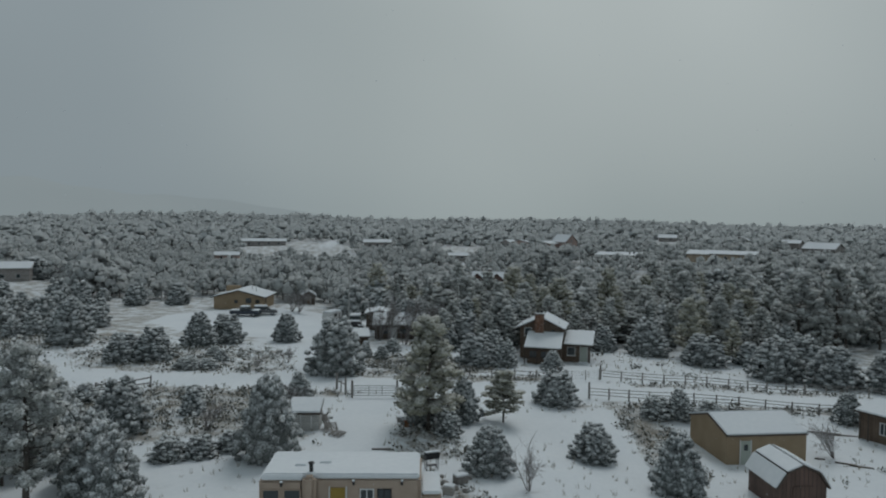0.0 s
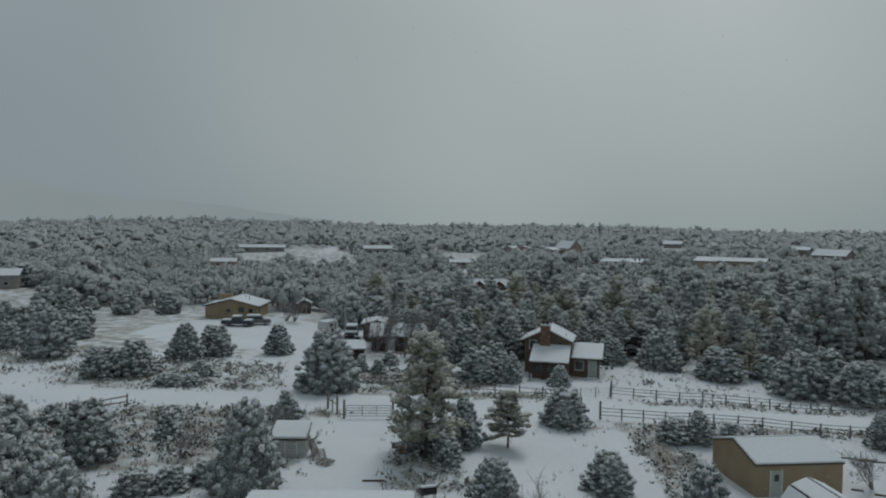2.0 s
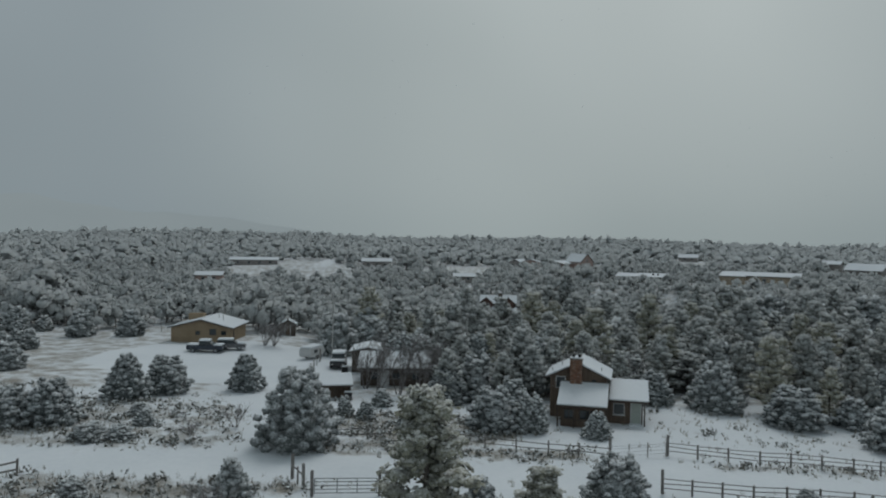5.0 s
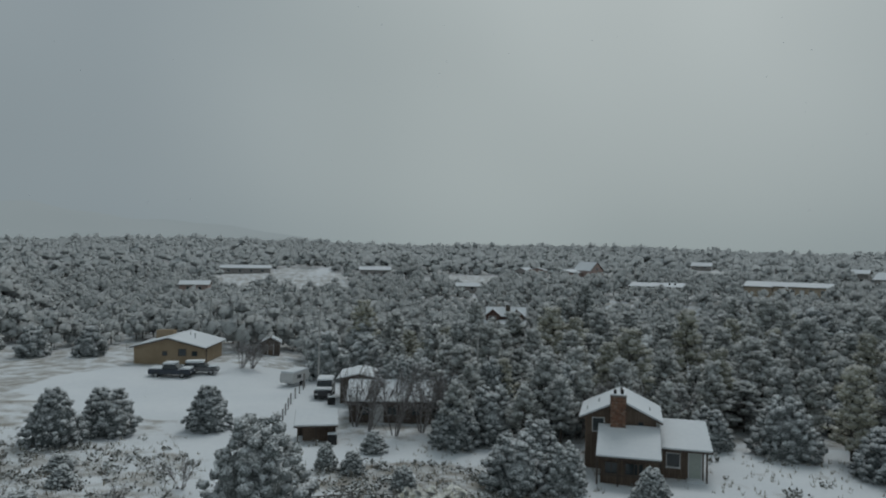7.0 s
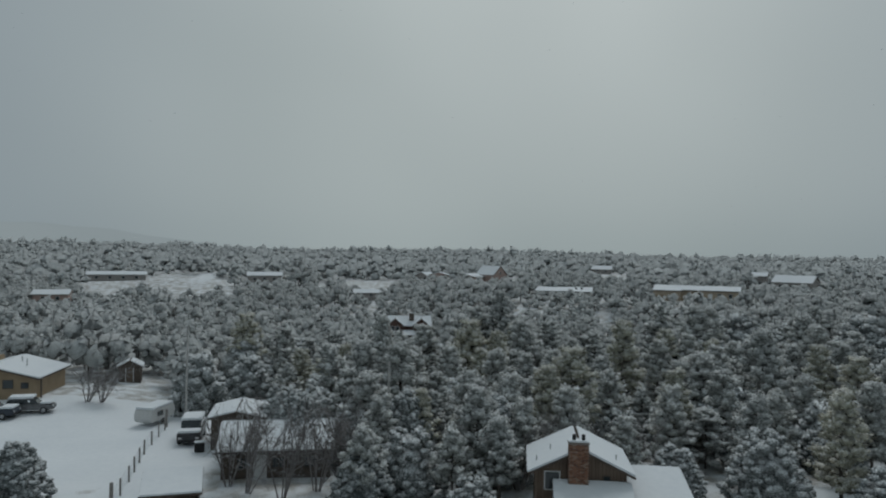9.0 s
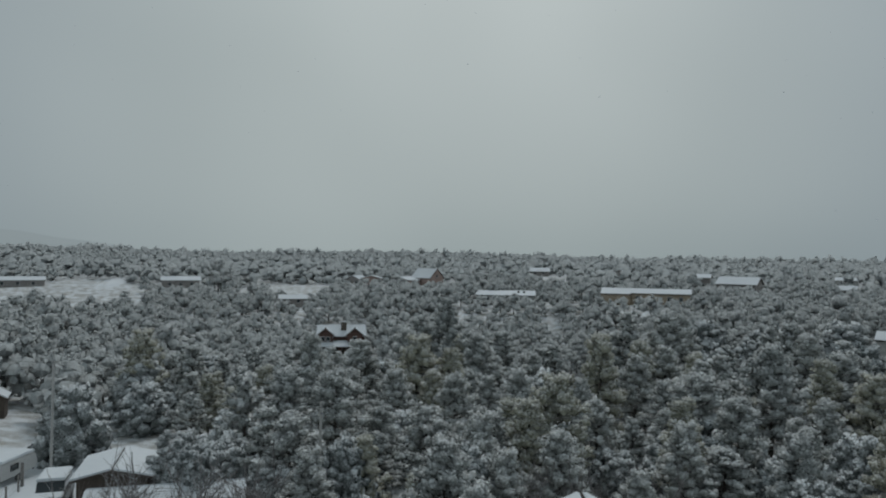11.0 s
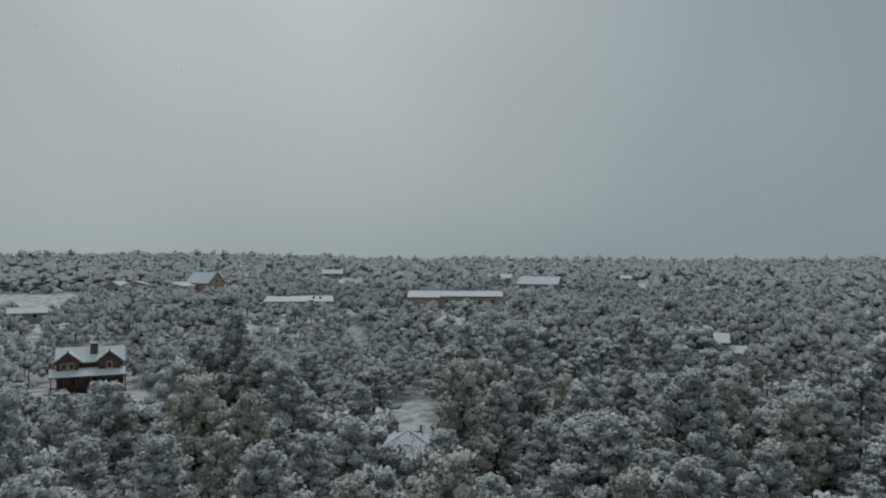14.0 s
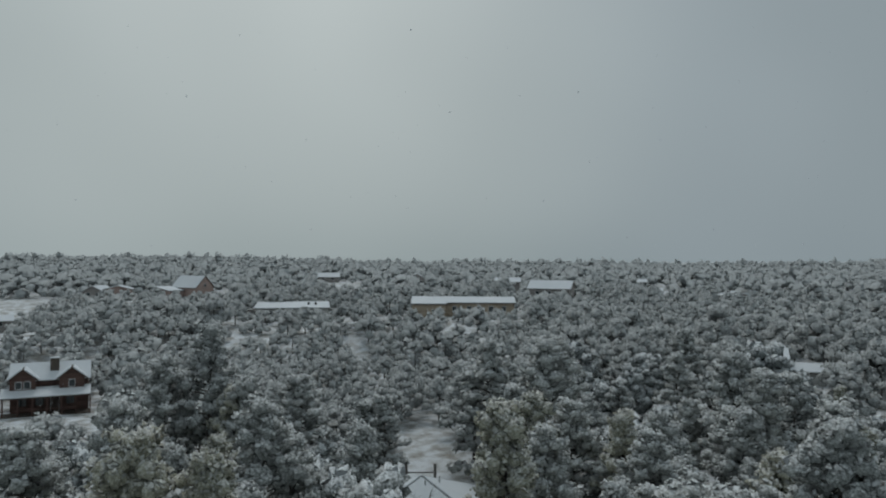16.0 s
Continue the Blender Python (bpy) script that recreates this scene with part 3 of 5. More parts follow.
def pine(x, y, h, k=0, w=None, full=False, label="snow-dusted pine tree with an open crown"):
    kind = (PINES_FULL if full else PINES)[k % 6]
    return plant(kind, "pine_tree", label, "tree", x, y, h, w or h, (x * 57 + y * 91) % 360, ("trunk", "crown"), "pines of the wood")


def golden_pine(x, y, h, k=0, w=None):
    return plant(GOLDEN[k % 3], "pine_tree", "olive-green ponderosa pine lightly dusted with snow", "tree", x, y, h, w or h, (x * 57 + y * 91) % 360, ("trunk", "crown"), "pines of the wood")


def bare_shrub(x, y, h, w, k=0, label="leafless grey shrub with frosted twigs", name="bare_shrub"):
    return plant(OAKS[k % 4], name, label, "shrub", x, y, h, w, (x * 57 + y * 91) % 360, ("stem", "twig_crown"), "bare shrubs")

# ---- buildings: pieces ----
def box_mesh(x0, x1, y0, y1, z0, z1, mat, bevel=0.02):
    bm = bmesh.new()
    bmesh.ops.create_cube(bm, size=1.0)
    for v in bm.verts:
        v.co = ((x0 + x1) / 2 + v.co.x * (x1 - x0), (y0 + y1) / 2 + v.co.y * (y1 - y0), (z0 + z1) / 2 + v.co.z * (z1 - z0))
    if bevel:
        bmesh.ops.bevel(bm, geom=list(bm.edges), offset=min(bevel, 0.3 * min(x1 - x0, y1 - y0, z1 - z0)), segments=2, affect="EDGES")
    me = bpy.data.meshes.new("box")
    bm.to_mesh(me)
    bm.free()
    me.materials.append(mat)
    return me


def slab_mesh(corners, thick, mat, bevel=0.015, up=True):
    """A plate over four (or more) corners, given anticlockwise from above, thickened along its normal."""
    c = [Vector(p) for p in corners]
    nrm = (c[1] - c[0]).cross(c[2] - c[1]).normalized() * (thick if up else -thick)
    bm = bmesh.new()
    a = [bm.verts.new(p) for p in c]
    b = [bm.verts.new(p + nrm) for p in c]
    bm.faces.new(a[::-1] if up else a)
    bm.faces.new(b if up else b[::-1])
    k = len(c)
    for i in range(k):
        q = (a[i], a[(i + 1) % k], b[(i + 1) % k], b[i])
        bm.faces.new(q if up else q[::-1])
    if bevel:
        bmesh.ops.bevel(bm, geom=list(bm.edges), offset=min(bevel, 0.4 * thick), segments=2, affect="EDGES")
    me = bpy.data.meshes.new("slab")
    bm.to_mesh(me)
    bm.free()
    me.materials.append(mat)
    return me


def prism_mesh(profile, along, a0, a1, mat, bevel=0.0):
    """A profile (u, z), extruded along 'x' or 'y' from a0 to a1."""
    bm = bmesh.new()
    place = (lambda u, z, a: (u, a, z)) if along == "y" else (lambda u, z, a: (a, u, z))
    lo = [bm.verts.new(place(u, z, a0)) for u, z in profile]
    hi = [bm.verts.new(place(u, z, a1)) for u, z in profile]
    bm.faces.new(lo)
    bm.faces.new(hi[::-1])
    k = len(profile)
    for i in range(k):
        bm.faces.new((lo[i], hi[i], hi[(i + 1) % k], lo[(i + 1) % k]))
    bmesh.ops.recalc_face_normals(bm, faces=list(bm.faces))
    if bevel:
        bmesh.ops.bevel(bm, geom=list(bm.edges), offset=bevel, segments=2, affect="EDGES")
    me = bpy.data.meshes.new("prism")
    bm.to_mesh(me)
    bm.free()
    me.materials.append(mat)
    return me


def roof(root, corners, over=0.0, snow=0.14, mat=None, label="thick smooth snow on the roof"):
    """One roof plane with its layer of snow as a sub-part."""
    r = part("roof", slab_mesh(corners, 0.12, mat or DARKWOOD), root)
    c = [Vector(p) for p in corners]
    mid = sum(c, Vector()) / len(c)
    nrm = (c[1] - c[0]).cross(c[2] - c[1]).normalized()
    part("snow_layer", slab_mesh([p + (mid - p).normalized() * 0.03 + nrm * 0.124 for p in c], snow, SNOW, 0.07), r, label)
    return r


def window(root, x, y, z, w, h, face="-y", frame=None, cross=True, sill=False, name="window"):
    """A window set in a wall: frame, panes and, where seen, a sill. x, y, z: the middle of its lower edge on the wall's outer face."""
    turn = {"-y": 0, "+x": 90, "+y": 180, "-x": 270}[face]
    base = new(name)
    base.parent = root
    base.matrix_local = pose(x, y, z, 0, 0, turn)
    fm = frame or WHITE_TRIM
    t = 0.07
    for nm, b in (("frame", (-w / 2, -w / 2 + t, 0, h)), ("frame", (w / 2 - t, w / 2, 0, h)), ("frame", (-w / 2 + t, w / 2 - t, 0, t)), ("frame", (-w / 2 + t, w / 2 - t, h - t, h))):
        part(nm, box_mesh(b[0], b[1], -0.05, 0.04, b[2], b[3], fm, 0.008), base)
    if cross:
        part("mullion", box_mesh(-0.03, 0.03, -0.04, 0.03, t, h - t, fm, 0.006), base)
    part("pane", box_mesh(-w / 2 + t, w / 2 - t, -0.012, 0.012, t, h - t, GLASS, 0.0), base)
    if sill:
        part("sill", box_mesh(-w / 2 - 0.06, w / 2 + 0.06, -0.14, -0.052, -0.06, 0.0, fm, 0.01), base)
    return base


def door(root, x, y, z, w, h, mat, face="-y", label=""):
    turn = {"-y": 0, "+x": 90, "+y": 180, "-x": 270}[face]
    base = part("door", box_mesh(-w / 2, w / 2, -0.05, 0.03, 0, h, mat, 0.01), root, label)
    base.matrix_local = pose(x, y, z, 0, 0, turn)
    for s in (-1, 1):
        part("jamb", box_mesh(min(s * w / 2, s * (w / 2 + 0.08)), max(s * w / 2, s * (w / 2 + 0.08)), -0.06, 0.03, 0, h + 0.08, WHITE_TRIM, 0.008), base)
    part("handle", box_mesh(w / 2 - 0.13, w / 2 - 0.08, -0.11, -0.052, 1.0, 1.05, BLACK_METAL, 0.01), base)
    return base


def gable_house(name, label, x, y, turn, wide, deep, wall_h, rise, wall_mat, ridge="x", over=0.4, base=None, group="", z=None, lower=0.6, roof_mat=None):
    """A house on a rectangular plan centred on x, y, with a gable roof whose ridge runs along its local x or y."""
    z = terrain(x, y) if z is None else z
    root = thing(name, label, "house", pose(x, y, z, 0, 0, turn), group)
    hw, hd = wide / 2, deep / 2
    if ridge == "x":
        prof, along, a = [(-hd, -lower), (hd, -lower), (hd, wall_h), (0, wall_h + rise), (-hd, wall_h)], "x", hw
        s = rise / hd
        e, zz = hd + over, wall_h - over * s
        f_ = [(-hw - over, -e, zz), (hw + over, -e, zz), (hw + over, 0, wall_h + rise), (-hw - over, 0, wall_h + rise)]
        b_ = [(-hw - over, 0, wall_h + rise), (hw + over, 0, wall_h + rise), (hw + over, e, zz), (-hw - over, e, zz)]
    else:
        prof, along, a = [(-hw, -lower), (hw, -lower), (hw, wall_h), (0, wall_h + rise), (-hw, wall_h)], "y", hd
        s = rise / hw
        e, zz = hw + over, wall_h - over * s
        f_ = [(-e, -hd - over, zz), (0, -hd - over, wall_h + rise), (0, hd + over, wall_h + rise), (-e, hd + over, zz)]
        b_ = [(0, -hd - over, wall_h + rise), (e, -hd - over, zz), (e, hd + over, zz), (0, hd + over, wall_h + rise)]
    part("wall", prism_mesh(prof, along, -a, a, wall_mat), root)
    roof(root, f_, mat=roof_mat)
    roof(root, b_, mat=roof_mat)
    return root


# ---- the adobe house by the start ----
def adobe_house():
    root = thing("adobe_house", "tan stucco flat-roofed house with snow on its roof", "house", pose(-5.7, 43.0, -0.85, 0, 0, 1.5))
    part("wall", box_mesh(-4.6, -2.05, -2.1, 2.4, -0.6, 3.0, STUCCO, 0.2), root)
    part("wall", box_mesh(-2.0, 4.6, -1.85, 2.4, -0.6, 3.05, STUCCO, 0.2), root)
    part("roof_snow", box_mesh(-4.5, 4.5, -1.76, 2.3, 2.9, 3.22, SNOW, 0.14), root, "smooth snow covering the flat roof")
    part("roof_snow", box_mesh(-4.5, -2.1, -2.02, -1.765, 2.9, 3.2, SNOW, 0.1), root)
    part("buttress", box_mesh(-2.1, -1.35, -2.45, -1.8, -0.6, 3.25, STUCCO, 0.2), root, "rounded stucco chimney breast")
    pipe = part("stove_pipe", mesh_of("stove_pipe", *tube([(-1.7, -1.6, 3.1), (-1.7, -1.6, 3.75)], (0.11, 0.11), 10), BLACK_METAL), root, "black metal stove pipe with a cap")
    part("cap", mesh_of("cap", *tube([(-1.7, -1.6, 3.78), (-1.7, -1.6, 3.86)], (0.2, 0.12), 10), BLACK_METAL), pipe)
    part("collar", mesh_of("collar", *tube([(-1.7, -1.6, 3.15), (-1.7, -1.6, 3.3)], (0.3, 0.22), 12), SNOW), pipe)
    for x, y in ((-2.5, -0.2), (-1.1, 0.3)):
        part("skylight", box_mesh(x - 0.35, x + 0.35, y - 0.3, y + 0.3, 3.1, 3.33, SNOW, 0.06), root, "snow-covered roof skylight")
    for x in (-3.9, -2.7):
        window(root, x, -2.1, 1.15, 1.0, 1.3, frame=STUCCO, cross=False, sill=False)
    door(root, -0.15, -1.85, 0.3, 0.88, 2.15, YELLOW_DOOR, label="mustard-yellow front door")
    window(root, 1.5, -1.85, 1.25, 0.82, 1.15, frame=WHITE_TRIM, sill=True)
    window(root, 2.5, -1.85, 1.25, 0.82, 1.15, frame=BLACK_METAL, sill=True)
    for x in (-3.3, 0.75, 3.5):
        lamp = part("wall_lamp", box_mesh(x - 0.07, x + 0.07, -2.28 if x < -2 else -2.0, -2.12 if x < -2 else -1.86, 2.62, 2.85, BLACK_METAL, 0.03), root)
        part("snow_cap", box_mesh(x - 0.08, x + 0.08, -2.3 if x < -2 else -2.02, -2.12 if x < -2 else -1.86, 2.854, 2.95, SNOW, 0.03), lamp)
    part("step", box_mesh(-0.8, 0.5, -2.9, -1.87, -0.6, 0.28, SNOW, 0.05), root)
    annex = part("annex", box_mesh(4.62, 5.75, -1.9, 1.6, -0.6, 2.1, STUCCO, 0.15), root, "low stucco side annex")
    part("snow_layer", box_mesh(4.65, 5.72, -1.85, 1.55, 2.05, 2.25, SNOW, 0.09), annex)
    yard = part("yard_wall", box_mesh(5.77, 6.9, -1.7, -1.45, -0.6, 1.1, STUCCO, 0.1), root, "low stucco yard wall")
    part("snow_layer", box_mesh(5.8, 6.9, -1.72, -1.43, 1.08, 1.2, SNOW, 0.05), yard)
    return root


adobe_house()


# ---- the brown house with the brick chimney ----
def main_house():
    root = thing("chalet_house", "dark brown wooden house with brick chimney and snowy roofs", "house", pose(13.45, 98.6, -1.85, 0, 0, -14))
    part("wall", prism_mesh([(-2.8, -0.6), (2.8, -0.6), (2.8, 4.15), (0, 5.5), (-2.8, 4.15)], "y", 0, 5.2, BROWN_WALL), root)
    roof(root, [(-3.25, -0.5, 4.0), (0, -0.5, 5.55), (0, 5.7, 5.55), (-3.25, 5.7, 4.0)])
    roof(root, [(0, -0.5, 5.55), (3.25, -0.5, 4.0), (3.25, 5.7, 4.0), (0, 5.7, 5.55)])
    porch = roof(root, [(-1.75, -4.3, 2.05), (3.1, -4.3, 2.05), (3.1, -0.02, 3.55), (-1.75, -0.02, 3.55)])
    part("wall", box_mesh(-1.4, 2.85, -3.6, -0.02, -0.6, 1.95, BROWN_WALL), root)
    for x in (-1.65, -0.1, 1.4, 2.95):
        part("porch_post", box_mesh(x - 0.07, x + 0.07, -4.15, -4.01, -0.5, 2.04, DARKWOOD, 0.015), root)
    part("porch_rail", box_mesh(-1.6, 2.9, -4.11, -4.05, 0.75, 0.83, DARKWOOD, 0.01), root)
    window(root, -0.6, -3.6, 0.75, 1.0, 0.95, frame=DARKWOOD)
    window(root, 1.1, -3.6, 0.75, 1.4, 0.95, frame=DARKWOOD)
    window(root, -1.75, 0, 3.0, 1.0, 1.2, frame=WHITE_TRIM, cross=False)
    window(root, 1.6, 0, 3.55, 0.5, 0.5, frame=DARKWOOD, cross=False)
    part("wall", box_mesh(2.82, 6.4, -0.4, 4.9, -0.6, 2.3, BROWN_WALL), root)
    roof(root, [(3.12, -1.25, 2.2), (7.0, -1.25, 2.2), (7.0, 4.9, 3.2), (3.12, 4.9, 3.2)])
    window(root, 4.1, -0.4, 0.75, 1.1, 1.15, frame=WHITE_TRIM, cross=False, sill=True)
    door(root, 5.75, -0.4, 0.0, 0.9, 2.0, PALE_DOOR, label="pale green side door")
    part("porch_post", box_mesh(6.5, 6.64, -1.1, -0.96, -0.5, 2.15, DARKWOOD, 0.015), root)
    part("step", box_mesh(5.1, 6.3, -1.3, -0.42, -0.5, 0.02, SNOW, 0.05), root)
    chimney = part("chimney", box_mesh(-0.78, 0.42, -0.62, -0.002, 0, 6.05, MORTAR, 0.02), root, "tall red brick chimney")
    part("cap", box_mesh(-0.84, 0.48, -0.7, 0.06, 6.052, 6.17, MORTAR, 0.02), chimney)
    part("snow_cap", box_mesh(-0.82, 0.46, -0.68, 0.04, 6.174, 6.27, SNOW, 0.04), chimney)
    for x in (-0.45, 0.12):
        part("flue", mesh_of("flue", *tube([(x, -0.32, 6.2), (x, -0.32, 6.6)], (0.11, 0.11), 10), BLACK_METAL), chimney, "dark metal flue")
    brick = box_mesh(-0.105, 0.105, -0.02, 0.02, -0.035, 0.035, BRICK_A, 0.0)
    side = box_mesh(-0.02, 0.02, -0.105, 0.105, -0.035, 0.035, BRICK_A, 0.0)
    for row in range(31):
        z = 3.55 + row * 0.081
        for k in range(5):
            x = -0.655 + k * 0.235 + (0.06 if row % 2 else -0.03)
            b = part("brick", brick, chimney)
            b.location = (x, -0.628, z)
        for k in range(2):
            b = part("brick", side, chimney)
            b.location = (-0.788, -0.46 + k * 0.235 + (0.04 if row % 2 else 0), z)
    for x, y in ((-2.7, 1.0), (-1.8, 2.2), (2.3, 1.2)):
        z = 5.55 - abs(x) * 0.477 + 0.1
        part("vent_pipe", mesh_of("vent_pipe", *tube([(x, y, z), (x, y, z + 0.5)], (0.04, 0.04), 6), GALV), root)
    return root


main_house()


# ---- the ranch house and what stands in its yard ----
def ranch_house():
    root = gable_house("ranch_house", "tan stucco ranch house with a low snowy gable roof", -38.9, 143.9, 0, 9.5, 8.5, 2.3, 1.2, OCHRE, "y", 0.5)
    for x, w, h in ((-0.5, 0.7, 0.65), (3.6, 0.8, 0.7), (1.9, 1.1, 1.0)):
        window(root, x, -4.25, 1.15, w, h, frame=DARKWOOD, cross=False)
    part("chimney", box_mesh(-4.2, -1.6, 2.0, 3.2, 2.3, 3.9, OCHRE, 0.05), root)
    for x, y in ((1.4, 0.5), (2.6, -1.2)):
        part("vent_pipe", mesh_of("vent_pipe", *tube([(x, y, 3.2), (x, y, 4.0)], (0.06, 0.06), 6), GALV), root)
    part("porch_post", box_mesh(5.05, 5.19, -3.9, -3.76, -0.4, 2.1, DARKWOOD, 0.01), root)
    return root


ranch_house()


def mobile_home():
    root = gable_house("mobile_home", "low pale house with a snowy metal roof", -6.3, 115.4, 2, 8.2, 6.6, 2.3, 1.3, DARKWOOD, "x", 0.4, z=-1.75)
    for x in (-2.4, 0.2, 2.6):
        window(root, x, -3.3, 0.85, 1.1, 0.9, frame=DARKWOOD)
    door(root, -1.2, -3.3, 0.0, 0.85, 1.95, WHITE_TRIM)
    return root


mobile_home()


def garage():
    """A board garage with a pale door under a low snowy gable."""
    root = gable_house("garage", "dark board garage with a pale door and snowy roof", -10.4, 123.2, 2, 4.3, 5.2, 2.75, 0.5, DARKWOOD, "y", 0.35, z=-1.7)
    door_ = part("garage_door", box_mesh(-0.75, 1.35, -2.66, -2.602, 0.0, 2.0, GREY_WALL, 0.01), root, "pale garage door")
    for k in range(3):
        part("panel", box_mesh(-0.7, 1.3, -2.69, -2.662, 0.1 + k * 0.63, 0.66 + k * 0.63, GREY_WALL, 0.01), door_)
    return root


garage()


def lean_to():
    root = thing("lean_to", "small wooden lean-to shed with a sloping snowy roof", "shed", pose(-12.4, 105.6, terrain(-12.4, 105.6), 0, 0, 9))
    for x in (-1.6, 0.0, 1.6):
        for y in (-1.3, 1.3):
            part("post", box_mesh(x - 0.06, x + 0.06, y - 0.06, y + 0.06, -0.3, 1.5 if y < 0 else 2.05, DARKWOOD, 0.01), root)
    part("wall", box_mesh(-1.66, 1.66, 1.37, 1.43, -0.3, 2.05, DARKWOOD), root)
    part("wall", box_mesh(1.67, 1.73, -1.36, 1.36, -0.3, 1.5, DARKWOOD), root)
    part("wall", box_mesh(-1.2, 1.66, -0.6, -0.54, -0.3, 1.4, BROWN_WALL), root)
    roof(root, [(-1.95, -1.8, 1.5), (1.95, -1.8, 1.5), (1.95, 1.75, 2.2), (-1.95, 1.75, 2.2)])
    return root


lean_to()


def small_shed():
    root = thing("garden_shed", "small pale grey shed with a snowy roof", "shed", pose(-11.4, 61.3, -0.78, 0, 0, 2))
    part("wall", prism_mesh([(-1.2, -0.3), (1.2, -0.3), (1.2, 1.95), (-1.2, 1.45)], "x", -1.25, 1.25, GREY_WALL), root)
    roof(root, [(-1.4, -1.4, 1.42), (1.4, -1.4, 1.42), (1.4, 1.4, 2.0), (-1.4, 1.4, 2.0)], snow=0.18)
    door(root, 0.2, -1.2, -0.05, 0.8, 1.35, GREY_WALL)
    return root


small_shed()


def barn():
    root = gable_house("barn", "ochre stucco barn with a snowy gable roof", 26.3, 62.4, 7, 6.9, 6.5, 2.35, 0.95, OCHRE, "x", 0.1, z=-2.75)
    door(root, -1.85, -3.25, 0.0, 0.85, 1.95, PALE_DOOR, label="pale side door with a small window")
    window(root, -1.85, -3.3, 1.1, 0.5, 0.65, frame=PALE_DOOR, cross=False)
    return root


barn()


def gambrel_shed():
    root = thing("gambrel_shed", "dark red-brown shed with a snowy gambrel roof", "shed", pose(24.3, 50.7, -2.6, 0, 0, 3))
    prof = [(-1.65, -0.4), (1.65, -0.4), (1.65, 1.85), (1.05, 2.75), (0, 3.2), (-1.05, 2.75), (-1.65, 1.85)]
    part("wall", prism_mesh(prof, "y", -2.15, 2.15, RED_WALL), root)
    for a, b in (((-1.8, 1.7), (-1.08, 2.78)), ((-1.08, 2.78), (0, 3.24)), ((0, 3.24), (1.08, 2.78)), ((1.08, 2.78), (1.8, 1.7))):
        roof(root, [(a[0], -2.3, a[1]), (b[0], -2.3, b[1]), (b[0], 2.3, b[1]), (a[0], 2.3, a[1])], snow=0.09)
    part("door", box_mesh(-0.7, 0.7, -2.2, -2.152, 0.0, 1.9, RED_WALL, 0.01), root)
    return root


gambrel_shed()


def brown_cabin():
    root = gable_house("brown_cabin", "dark brown board cabin with two snowy roofs", 42.4, 62.6, -65, 9.0, 5.6, 2.6, 0.6, BROWN_WALL, "x", 0.4, z=-2.5)
    for x in (-2.3, -0.3, 2.0):
        window(root, x, -2.8, 0.9, 0.8, 1.1, frame=WHITE_TRIM)
    loft = part("loft", box_mesh(-1.5, 2.5, -1.2, 1.2, 2.7, 4.6, BROWN_WALL, 0.02), root, "raised loft of brown boards")
    part("loft_roof", slab_mesh([(-2.0, -1.8, 4.2), (3.0, -1.8, 4.2), (3.0, 1.6, 4.9), (-2.0, 1.6, 4.9)], 0.25, SNOW, 0.08), loft)
    for x in (-4.4, -3.6):
        part("porch_post", box_mesh(x, x + 0.12, -3.2, -3.08, -0.3, 2.5, DARKWOOD, 0.01), root)
    return root


brown_cabin()


